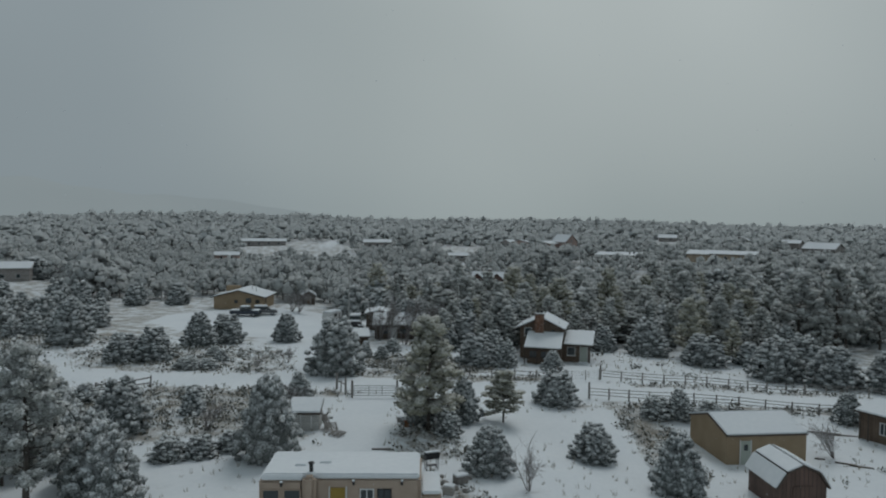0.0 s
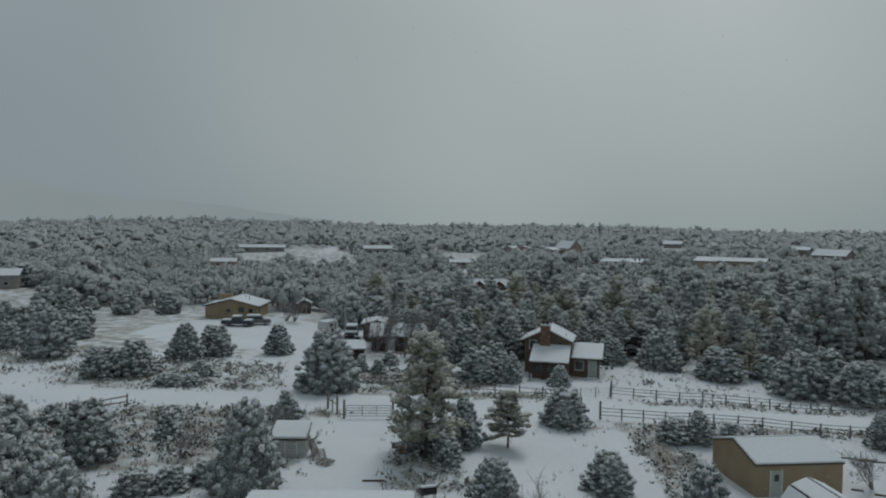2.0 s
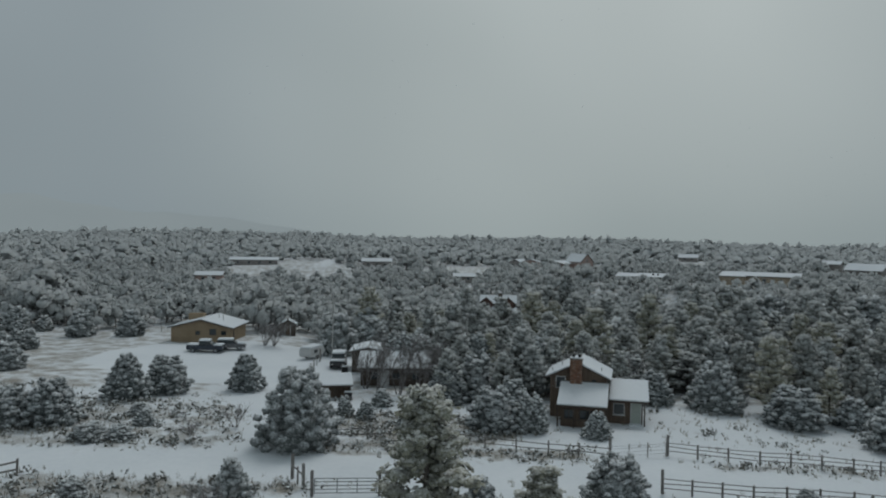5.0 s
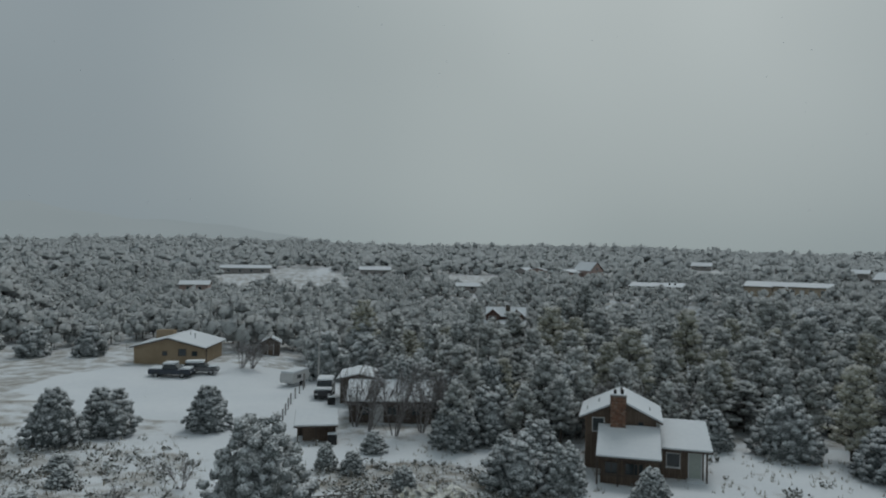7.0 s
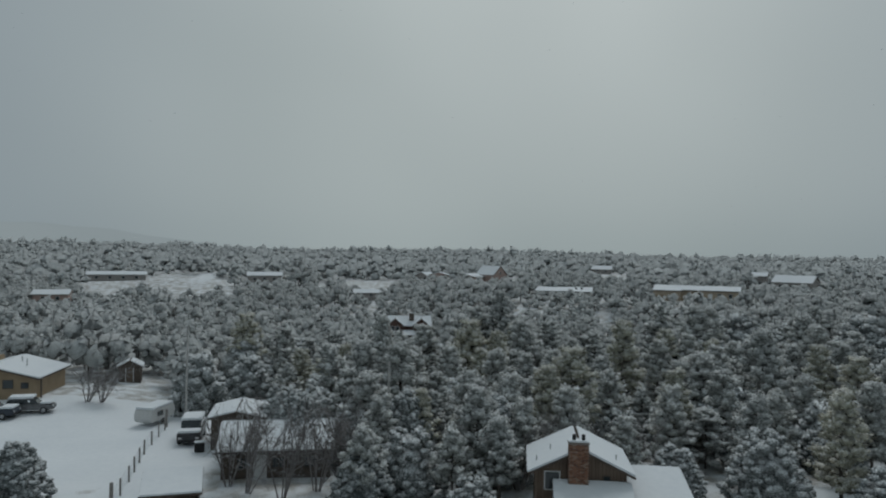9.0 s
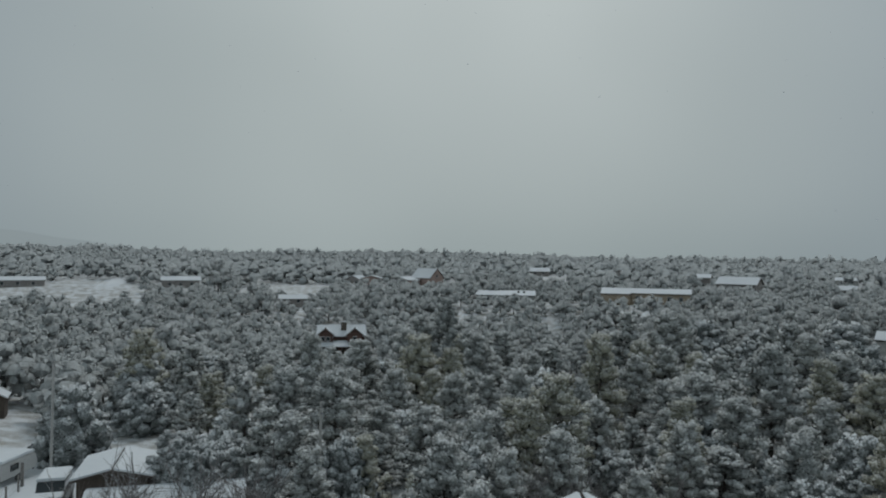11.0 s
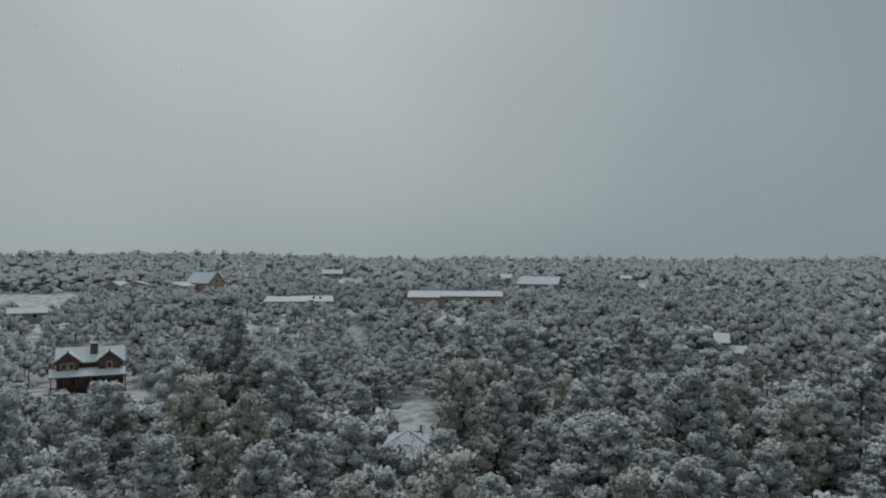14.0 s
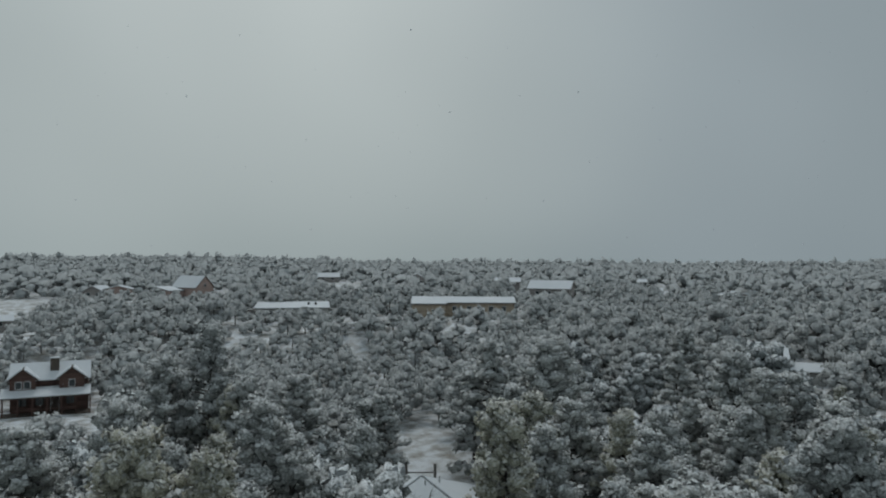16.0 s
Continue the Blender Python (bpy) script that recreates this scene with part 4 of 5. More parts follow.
# ---- houses in and beyond the woods ----
def log_cabin():
    root = thing("log_cabin", "dark red two-storey log cabin with dormers and porch", "house", pose(13.4, 214.6, -4.9, 0, 0, -5))
    part("wall", box_mesh(-4.6, 4.6, 0, 6, -0.6, 3.0, LOGS), root)
    part("wall", prism_mesh([(0.2, 3.0), (5.8, 3.0), (5.8, 4.2), (3.0, 6.0), (0.2, 4.2)], "x", -4.5, 4.5, LOGS), root)
    roof(root, [(-4.9, -0.2, 4.05), (4.9, -0.2, 4.05), (4.9, 3.0, 6.05), (-4.9, 3.0, 6.05)])
    roof(root, [(-4.9, 3.0, 6.05), (4.9, 3.0, 6.05), (4.9, 6.2, 4.05), (-4.9, 6.2, 4.05)])
    for x in (-3.1, 2.6):
        part("dormer", prism_mesh([(x - 1.5, 2.9), (x + 1.5, 2.9), (x + 1.5, 4.5), (x, 5.7), (x - 1.5, 4.5)], "y", -0.9, 2.2, LOGS), root)
        roof(root, [(x - 1.8, -1.2, 4.3), (x, -1.2, 5.75), (x, 2.4, 5.75), (x - 1.8, 2.4, 4.3)])
        roof(root, [(x, -1.2, 5.75), (x + 1.8, -1.2, 4.3), (x + 1.8, 2.4, 4.3), (x, 2.4, 5.75)])
        for dx in ((-0.5, 0.5) if x < 0 else (0,)):
            window(root, x + dx, -0.9, 3.3, 0.8, 1.0, frame=WHITE_TRIM, cross=False)
    roof(root, [(-5.6, -2.8, 2.35), (4.9, -2.8, 2.35), (4.9, 0.0, 3.2), (-5.6, 0.0, 3.2)])
    for k in range(7):
        x = -5.3 + k * 1.67
        part("porch_post", box_mesh(x, x + 0.15, -2.6, -2.45, -0.4, 2.4, LOGS, 0.01), root)
    deck = part("deck", box_mesh(-5.6, 4.9, -2.8, -0.02, -0.5, 0.1, DARKWOOD), root)
    part("rail", box_mesh(-5.5, 3.2, -2.72, -2.64, 0.85, 0.95, LOGS, 0.01), deck)
    for x in (-3.2, -1.2, 2.4):
        window(root, x, 0.0, 0.9, 1.0, 1.2, frame=DARKWOOD)
    door(root, 0.6, 0.0, 0.1, 0.9, 2.0, DARKWOOD)
    ch = part("chimney", box_mesh(-0.05, 1.0, 1.2, 2.1, 4.0, 6.9, DARKWOOD, 0.02), root, "dark stone chimney")
    part("snow_cap", box_mesh(-0.08, 1.03, 1.17, 2.13, 6.904, 7.0, SNOW, 0.03), ch)
    return root


log_cabin()


def hip_house():
    root = thing("hip_roofed_house", "red-brown house with deck under a snowy pyramid roof", "house", pose(36.5, 154.5, -5.0, 0, 0, -30))
    part("wall", box_mesh(-3.5, 3.5, -3.5, 3.5, -0.5, 1.6, RUST_WALL), root)
    c = [(-4.4, -4.4, 1.4), (4.4, -4.4, 1.4), (4.4, 4.4, 1.4), (-4.4, 4.4, 1.4)]
    for k in range(4):
        roof(root, [c[k], c[(k + 1) % 4], (0, 0, 3.45)])
    for sgn in (-1, 1):
        part("fascia", box_mesh(-4.4, 4.4, min(sgn * 4.41, sgn * 4.47), max(sgn * 4.41, sgn * 4.47), 1.25, 1.45, DARKWOOD, 0.01), root)
        part("fascia", box_mesh(min(sgn * 4.41, sgn * 4.47), max(sgn * 4.41, sgn * 4.47), -4.4, 4.4, 1.25, 1.45, DARKWOOD, 0.01), root)
    window(root, -1.4, -3.5, 0.3, 1.1, 0.9)
    window(root, -3.5, -1.2, 0.3, 1.1, 0.9, "-x")
    door(root, 1.0, -3.5, -0.3, 0.8, 1.6, DARKWOOD)
    deck = part("deck", box_mesh(-5.6, -3.52, -3.4, 3.0, -0.6, -0.1, DARKWOOD, 0.02), root, "dark wooden side deck")
    for k in range(6):
        y = -3.3 + k * 1.24
        part("rail_post", box_mesh(-5.55, -5.45, y - 0.05, y + 0.05, -0.1, 0.9, DARKWOOD, 0.01), deck)
    for z in (0.3, 0.6, 0.9):
        part("rail", box_mesh(-5.54, -5.46, -3.35, 2.95, z, z + 0.07, DARKWOOD, 0.01), deck)
    for x, y in ((0.3, -1.0), (1.4, 0.2)):
        part("vent_pipe", mesh_of("vent_pipe", *tube([(x, y, 2.6), (x, y, 3.6)], (0.05, 0.05), 6), GALV), root)
    return root


hip_house()


def long_house():
    root = gable_house("long_house", "long tan house with a low snowy roof", 89.6, 233.4, -31, 20.5, 7.5, 2.7, 0.9, TAN_WALL, "x", 0.4, z=4.0)
    part("wall", box_mesh(-10.3, -3.6, -5.6, -3.76, -0.6, 2.5, TAN_WALL), root)
    roof(root, [(-10.6, -5.9, 2.45), (-3.3, -5.9, 2.45), (-3.3, -3.3, 2.95), (-10.6, -3.3, 2.95)])
    for x, w in ((-1.8, 0.9), (1.2, 1.0), (5.6, 1.0), (8.2, 0.9)):
        window(root, x, -3.75, 0.9, w, 1.2, sill=True)
    door(root, 3.4, -3.75, 0.0, 0.9, 2.0, WHITE_TRIM)
    part("step", box_mesh(2.6, 5.0, -4.9, -3.77, -0.5, 0.05, SNOW, 0.05), root)
    return root


long_house()


def flat_house():
    root = thing("flat_roofed_house", "long pale house with a snow-covered flat roof", "house", pose(64.5, 267, 2.4, 0, 0, -20))
    part("wall", box_mesh(-8.0, 8.0, -4.5, 4.5, -0.5, 2.0, GREY_WALL), root)
    roof(root, [(-8.4, -4.9, 1.9), (8.4, -4.9, 1.9), (8.4, 4.9, 2.7), (-8.4, 4.9, 2.7)], snow=0.2)
    for x in (3.6, 5.2):
        part("roof_vent", box_mesh(x - 0.25, x + 0.25, -0.5, 0.0, 2.2, 3.1, BLACK_METAL, 0.03), root)
    for x in (-5, -1, 3):
        window(root, x, -4.5, 0.6, 1.2, 0.9)
    return root


flat_house()


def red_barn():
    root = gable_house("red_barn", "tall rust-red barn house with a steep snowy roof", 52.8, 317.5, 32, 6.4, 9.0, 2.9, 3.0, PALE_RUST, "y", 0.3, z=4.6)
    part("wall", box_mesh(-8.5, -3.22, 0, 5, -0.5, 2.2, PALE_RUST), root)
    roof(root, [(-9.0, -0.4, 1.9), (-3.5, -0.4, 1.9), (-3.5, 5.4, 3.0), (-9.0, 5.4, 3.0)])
    window(root, 0.0, -4.5, 3.0, 0.9, 0.9)
    return root


red_barn()


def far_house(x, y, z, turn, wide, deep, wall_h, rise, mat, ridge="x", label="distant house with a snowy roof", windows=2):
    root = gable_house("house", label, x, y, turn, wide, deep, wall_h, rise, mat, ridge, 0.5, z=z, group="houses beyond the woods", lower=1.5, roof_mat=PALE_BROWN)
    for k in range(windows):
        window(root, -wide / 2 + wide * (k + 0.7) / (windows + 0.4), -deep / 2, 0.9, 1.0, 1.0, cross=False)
    return root


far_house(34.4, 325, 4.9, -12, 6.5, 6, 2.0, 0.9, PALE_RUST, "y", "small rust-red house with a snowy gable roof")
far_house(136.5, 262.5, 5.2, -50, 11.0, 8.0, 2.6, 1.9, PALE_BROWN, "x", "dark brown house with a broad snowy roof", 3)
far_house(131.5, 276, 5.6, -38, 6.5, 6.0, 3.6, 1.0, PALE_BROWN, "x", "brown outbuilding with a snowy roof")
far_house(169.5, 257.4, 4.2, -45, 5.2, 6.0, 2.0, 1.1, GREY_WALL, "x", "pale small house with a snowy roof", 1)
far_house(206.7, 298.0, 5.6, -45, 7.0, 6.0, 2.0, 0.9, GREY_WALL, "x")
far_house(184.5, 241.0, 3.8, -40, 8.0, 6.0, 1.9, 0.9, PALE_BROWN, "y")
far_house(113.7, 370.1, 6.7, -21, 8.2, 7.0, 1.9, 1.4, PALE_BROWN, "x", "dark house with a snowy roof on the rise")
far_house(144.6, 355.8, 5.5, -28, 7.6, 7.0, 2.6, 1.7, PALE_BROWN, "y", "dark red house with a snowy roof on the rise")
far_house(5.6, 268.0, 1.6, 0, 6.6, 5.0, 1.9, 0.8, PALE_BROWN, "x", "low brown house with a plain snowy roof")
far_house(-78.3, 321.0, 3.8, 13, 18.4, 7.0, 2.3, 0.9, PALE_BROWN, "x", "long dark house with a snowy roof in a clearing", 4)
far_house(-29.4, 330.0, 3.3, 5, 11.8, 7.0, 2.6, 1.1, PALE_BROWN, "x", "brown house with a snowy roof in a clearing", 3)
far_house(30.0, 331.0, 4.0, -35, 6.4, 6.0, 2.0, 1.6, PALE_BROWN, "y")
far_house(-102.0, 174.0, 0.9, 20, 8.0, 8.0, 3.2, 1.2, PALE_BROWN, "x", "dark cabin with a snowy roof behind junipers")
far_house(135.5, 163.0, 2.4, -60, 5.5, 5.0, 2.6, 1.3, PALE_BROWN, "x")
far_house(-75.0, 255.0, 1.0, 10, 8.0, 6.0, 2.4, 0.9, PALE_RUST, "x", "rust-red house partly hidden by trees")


def white_shed():
    root = thing("metal_shed", "small shed with two snowy roofs deep in the woods", "shed", pose(88.8, 160.5, 1.0, 0, 0, -50))
    part("wall", box_mesh(-1.2, 1.2, -1.2, 1.2, -0.5, 2.9, GREY_WALL), root)
    roof(root, [(-1.4, -1.5, 2.6), (1.4, -1.5, 2.6), (1.4, 1.5, 3.7), (-1.4, 1.5, 3.7)])
    part("wall", box_mesh(1.25, 5.2, -1.6, 1.0, -0.5, 1.3, GREY_WALL), root)
    roof(root, [(1.22, -2.0, 1.3), (5.4, -2.0, 1.3), (5.4, 1.2, 2.0), (1.22, 1.2, 2.0)])
    return root


white_shed()


def hut(x, y, turn, label):
    root = gable_house("hut", label, x, y, turn, 2.6, 2.6, 1.9, 0.7, DARKWOOD, "y", 0.2)
    door(root, 0, -1.3, 0, 0.8, 1.7, BROWN_WALL)


hut(-27.9, 152.7, 10, "small dark hut with a pointed snowy roof")


# ---- vehicles ----
def car(name, label, x, y, turn, length, wide, profile, glass, paint, lights=True):
    """A parked car: body from a side profile, glasshouse, four wheels, windows, lamps and a layer of snow."""
    root = thing(name, label, "car", pose(x, y, terrain(x, y) - 0.03, 0, 0, turn))
    w = wide / 2
    part("body", prism_mesh(profile, "y", -w, w, paint, 0.07), root)
    part("cabin", prism_mesh(glass, "y", -w * 0.86, w * 0.86, GLASS, 0.06), root, "dark glazed cabin")
    lo, hi = min(p[0] for p in glass), max(p[0] for p in glass)
    top = max(p[1] for p in glass)
    ins = [p[0] for p in glass if p[1] > top - 0.1]
    part("roof_snow", box_mesh(min(ins) - 0.1, max(ins) + 0.1, -w * 0.9, w * 0.9, top - 0.02, top + 0.2, SNOW, 0.07), root, "snow lying on the roof")
    belt = max(p[1] for p in profile)
    part("bonnet_snow", box_mesh(hi + 0.05, length / 2 - 0.12, -w * 0.94, w * 0.94, belt - 0.06, belt + 0.14, SNOW, 0.06), root)
    if lo + length / 2 > 0.5:
        part("tail_snow", box_mesh(-length / 2 + 0.1, lo - 0.03, -w * 0.94, w * 0.94, belt - 0.06, belt + 0.14, SNOW, 0.06), root)
    for sx in (-0.31, 0.31):
        for sy in (-1, 1):
            tyre = part("wheel", mesh_of("tyre", *tube([(sx * length, sy * (w - 0.2), 0.34), (sx * length, sy * (w + 0.015), 0.34)], (0.34, 0.34), 16), RUBBER), root)
            part("rim", mesh_of("rim", *tube([(sx * length, sy * (w + 0.0), 0.34), (sx * length, sy * (w + 0.03), 0.34)], (0.2, 0.19), 12), GALV), tyre)
    for sy in (-1, 1):
        part("headlight", box_mesh(length / 2 - 0.06, length / 2 + 0.02, sy * w * 0.72 - 0.16, sy * w * 0.72 + 0.16, 0.66, 0.82, WHITE_TRIM, 0.02), root)
        part("tail_light", box_mesh(-length / 2 - 0.02, -length / 2 + 0.06, sy * w * 0.78 - 0.1, sy * w * 0.78 + 0.1, 0.7, 0.9, RED_CLOTH, 0.02), root)
    part("bumper", box_mesh(length / 2 - 0.05, length / 2 + 0.06, -w * 0.95, w * 0.95, 0.38, 0.58, BLACK_METAL, 0.03), root)
    return root


car("pickup_truck", "dark blue pickup truck with snow on roof and bed", -35.4, 131.6, 1, 5.3, 1.9,
    [(-2.65, 0.4), (2.65, 0.4), (2.65, 0.85), (2.5, 1.0), (1.1, 1.08), (-2.65, 1.08)], [(-0.9, 1.05), (1.25, 1.05), (0.6, 1.62), (-0.75, 1.68)], CAR_BLUE)
car("estate_car", "grey estate car capped with snow", -32.5, 134.0, 10, 4.4, 1.8,
    [(-2.25, 0.38), (2.25, 0.38), (2.25, 0.75), (1.1, 0.98), (-2.25, 1.02)], [(-2.1, 0.98), (1.0, 0.96), (0.35, 1.5), (-1.75, 1.55)], CAR_GREY)
car("suv", "charcoal off-road car with snow on bonnet and roof", -14.7, 123.9, -86, 4.9, 2.0,
    [(-2.45, 0.45), (2.45, 0.45), (2.45, 1.0), (2.3, 1.15), (-2.45, 1.2)], [(-2.3, 1.15), (1.0, 1.15), (0.5, 1.85), (-2.15, 1.9)], CAR_DARK)


def camper():
    root = thing("camper_trailer", "snow-covered white camper trailer parked by the fence", "trailer", pose(-19.7, 131.2, terrain(-19.7, 131.2), 0, 0, 72))
    part("body", prism_mesh([(-2.0, 0.5), (2.0, 0.5), (2.25, 1.0), (1.9, 1.75), (-2.0, 1.75), (-2.2, 1.0)], "y", -0.95, 0.95, CAMPER, 0.09), root)
    part("roof_snow", box_mesh(-1.95, 1.9, -0.92, 0.92, 1.72, 1.95, SNOW, 0.1), root)
    for sy in (-1, 1):
        part("wheel", mesh_of("tyre", *tube([(0, sy * 0.8, 0.32), (0, sy * 0.98, 0.32)], (0.32, 0.32), 14), RUBBER), root)
        window(root, -0.6, sy * 0.95, 1.0, 0.9, 0.45, "-y" if sy < 0 else "+y", BLACK_METAL, False)
    part("drawbar", box_mesh(2.2, 3.1, -0.05, 0.05, 0.45, 0.55, BLACK_METAL, 0.01), root)
    part("jack", box_mesh(3.0, 3.08, -0.04, 0.04, -0.02, 0.6, BLACK_METAL, 0.01), root)


camper()

# ---- fences, gate and posts ----
POST = box_mesh(-0.06, 0.06, -0.06, 0.06, -0.4, 1.22, FENCE, 0.012)
POST_TALL = box_mesh(-0.1, 0.1, -0.1, 0.1, -0.4, 1.75, FENCE, 0.02)
POST_THIN = box_mesh(-0.035, 0.035, -0.035, 0.035, -0.4, 1.25, FENCE, 0.006)


def between(a, b, half, mat, name, root, up=0.0):
    """A straight bar from a to b under root, given in world places."""
    a, b = Vector(a), Vector(b)
    d = b - a
    ob = part(name, box_mesh(0, d.length, -half * 0.6, half * 0.6, -half, half, mat, 0.008), root)
    q = d.to_track_quat("X", "Z").to_matrix().to_4x4()
    ob.matrix_local = root.matrix_world.inverted() @ Matrix.Translation(a) @ q
    return ob


def fence(name, label, pts, gap=2.4, rails=(0.45, 0.8, 1.12), post=None, half=0.03, ends=True, mat=None):
    root = thing(name, label, "fence", pose(pts[0][0], pts[0][1], terrain(*pts[0])))
    spots = []
    for (ax, ay), (bx, by) in zip(pts, pts[1:]):
        k = max(1, round(math.hypot(bx - ax, by - ay) / gap))
        spots += [(ax + (bx - ax) * i / k, ay + (by - ay) * i / k) for i in range(k)]
    spots.append(pts[-1])
    for i, (x, y) in enumerate(spots):
        end = ends and i in (0, len(spots) - 1)
        p = part("post", POST_TALL if end else (post or POST), root)
        p.matrix_local = root.matrix_world.inverted() @ pose(x, y, terrain(x, y), rz=(i * 37) % 20 - 10, rx=(i * 53) % 5 - 2)
    for (ax, ay), (bx, by) in zip(spots, spots[1:]):
        for j, h in enumerate(rails):
            sag = 0.03 * math.sin(ax * 3 + j * 2)
            between((ax, ay - 0.09, terrain(ax, ay) + h + sag), (bx, by - 0.09, terrain(bx, by) + h - sag), half, mat or FENCE, "rail", root)
    return root


fence("rail_fence", "weathered three-rail wooden fence along the snowy field", [(18.8, 85.8), (25.6, 83.5), (32.7, 82.6), (41.4, 82.6), (52, 80)])
fence("rail_fence", "weathered three-rail wooden fence beside the track", [(15.6, 76.4), (21.5, 74.9), (30.6, 74.5), (40.5, 72.3)])
fence("rail_fence", "low weathered fence with thin rails by the meadow", [(-9.4, 86.3), (-4.1, 87.9), (0.8, 87.7), (8.6, 84.9), (13.5, 83.9)], 2.6, (0.5, 0.95), half=0.035)
fence("rail_fence", "wire fence with thin posts in the snow", [(13.5, 83.9), (18.6, 85.6)], 1.7, (0.3, 0.6, 0.9, 1.1), POST_THIN, 0.012, False, GALV)
fence("yard_fence", "dark posts with wire mesh along the snowy yard", [(-16.4, 106.0), (-16.9, 112), (-17.6, 119), (-18.0, 128), (-18.2, 129.5)], 2.7, (0.3, 0.6, 0.9, 1.15), POST, 0.01, True, GALV)
fence("brace_fence", "leaning dark brace posts in the dry brush", [(-29.8, 74.6), (-31.2, 72.3), (-33.5, 70.5)], 2.4, (0.5, 1.0), POST, 0.06, False)
fence("brace_fence", "dark brace posts beside the metal gate", [(-10.9, 76.0), (-9.7, 73.9)], 1.2, (1.0,), POST, 0.05)
fence("stock_fence", "thin wire fence behind the ranch yard", [(-70, 153), (-58, 151), (-47, 151.5)], 3.0, (0.4, 0.8, 1.1), POST_THIN, 0.012, False, GALV)
fence("log_fence", "old log fence between the trees", [(39.0, 161.8), (41.2, 160.6)], 2.0, (0.5, 1.0), POST, 0.06)


def gate():
    a, b = Vector((-8.85, 72.45, terrain(-8.85, 72.45))), Vector((-4.4, 73.15, terrain(-4.4, 73.15)))
    root = thing("farm_gate", "five-bar galvanised steel farm gate, closed", "gate", pose(*a))
    for p in (a, b):
        o = part("post", POST_TALL, root)
        o.location = p - a
    e = (b - a).normalized()
    p, q = a + e * 0.18, b - e * 0.18
    for h in (0.25, 0.5, 0.75, 1.0, 1.22):
        between(p + Vector((0, -0.05, h)), q + Vector((0, -0.05, h)), 0.032, GALV, "bar", root)
    for u in (0.0, 0.36, 0.68, 1.0):
        m = p + (q - p) * u
        between(m + Vector((0, -0.09, 0.22)), m + Vector((0, -0.09, 1.26)), 0.035, GALV, "upright", root)


gate()


# ---- utility poles and wires ----
def utility_pole(x, y, top, lean=0.0):
    z = terrain(x, y)
    root = thing("utility_pole", "grey wooden utility pole above the trees", "pole", pose(x, y, z, 0, lean, 25), "utility poles")
    part("pole", mesh_of("pole", *tube([(0, 0, -0.5), (0, 0, top - z)], (0.11, 0.085), 10), POLE_WOOD), root)
    part("bracket", box_mesh(-0.06, 0.06, -0.26, 0.06, top - z - 0.75, top - z - 0.62, GALV, 0.01), root)
    for h in (0.15, 0.9):
        part("insulator", mesh_of("insulator", *tube([(0.12, 0, top - z - h), (0.12, 0, top - z - h + 0.16)], (0.05, 0.035), 8), CAMPER), root)
    return root


def wire(a, b, sag, r=0.014):
    a, b = Vector(a), Vector(b)
    pts = []
    for k in range(15):
        u = k / 14
        p = a.lerp(b, u)
        p.z -= sag * 4 * u * (1 - u)
        pts.append(p)
    root = new("power_line", mesh_of("power_line", *tube(pts, [r] * 15, 5), WIRE))
    return tagged(root, "thin sagging overhead power cable", "cable", "overhead cables")


POLES = ((-16.8, 131.5, 8.0), (2.4, 113.9, 6.9), (76.0, 108.0, 6.6), (-38.0, 154.5, 7.6))
for x, y, top in POLES:
    utility_pole(x, y, top, 0.6)
for (ax, ay, az), (bx, by, bz) in ((POLES[0], POLES[1]), (POLES[1], POLES[2]), (POLES[3], POLES[0])):
    for d in (0.12, 0.9):
        wire((ax, ay, az - d), (bx, by, bz - d), 0.6)
wire((2.4, 113.9, 6.6), (13.5, 104.5, 3.2), 0.3, 0.012)


# ---- small things in the yards ----
def pallet(x, y, turn, tilt):
    root = thing("wooden_pallet", "weathered wooden pallet leaning in the snow", "pallet", pose(x, y, terrain(x, y) + 0.05, tilt, 0, turn), "pallets by the shed")
    for k in range(6):
        part("slat", box_mesh(-0.55, 0.55, k * 0.19, k * 0.19 + 0.1, 0.1, 0.125, FENCE, 0.005), root)
    for xx in (-0.5, 0.0, 0.42):
        part("bearer", box_mesh(xx, xx + 0.08, 0, 1.05, 0, 0.098, FENCE, 0.005), root)


for x, y, a, b in ((-8.9, 59.5, 20, 25), (-9.4, 61.0, 80, 60), (-8.6, 58.2, -30, 5)):
    pallet(x, y, a, b)


def ladder(x, y):
    root = thing("ladder", "old wooden ladder leaning on the shed", "ladder", pose(x, y, terrain(x, y), 0, -22, 0))
    for yy in (-0.22, 0.22):
        part("rail", box_mesh(-0.03, 0.03, yy - 0.03, yy + 0.03, -0.05, 1.9, FENCE, 0.005), root)
    for k in range(6):
        part("rung", box_mesh(-0.02, 0.02, -0.19, 0.19, 0.2 + k * 0.29, 0.24 + k * 0.29, FENCE, 0.005), root)


ladder(-9.35, 60.6)


def grill(x, y):
    root = thing("barbecue_smoker", "black barbecue smoker on a stand in the snow", "barbecue", pose(x, y, terrain(x, y), 0, 0, 20))
    part("drum", mesh_of("drum", *tube([(-0.5, 0, 1.0), (0.5, 0, 1.0)], (0.27, 0.27), 12), BLACK_METAL), root)
    part("snow_cap", box_mesh(-0.48, 0.48, -0.17, 0.17, 1.22, 1.33, SNOW, 0.04), root)
    for xx in (-0.42, 0.42):
        for yy in (-0.2, 0.2):
            part("leg", box_mesh(xx - 0.025, xx + 0.025, yy - 0.025, yy + 0.025, -0.05, 0.9, BLACK_METAL, 0.005), root)
    part("shelf", box_mesh(-0.4, 0.4, -0.17, 0.17, 0.3, 0.33, BLACK_METAL, 0.005), root)


grill(-0.6, 51.2)


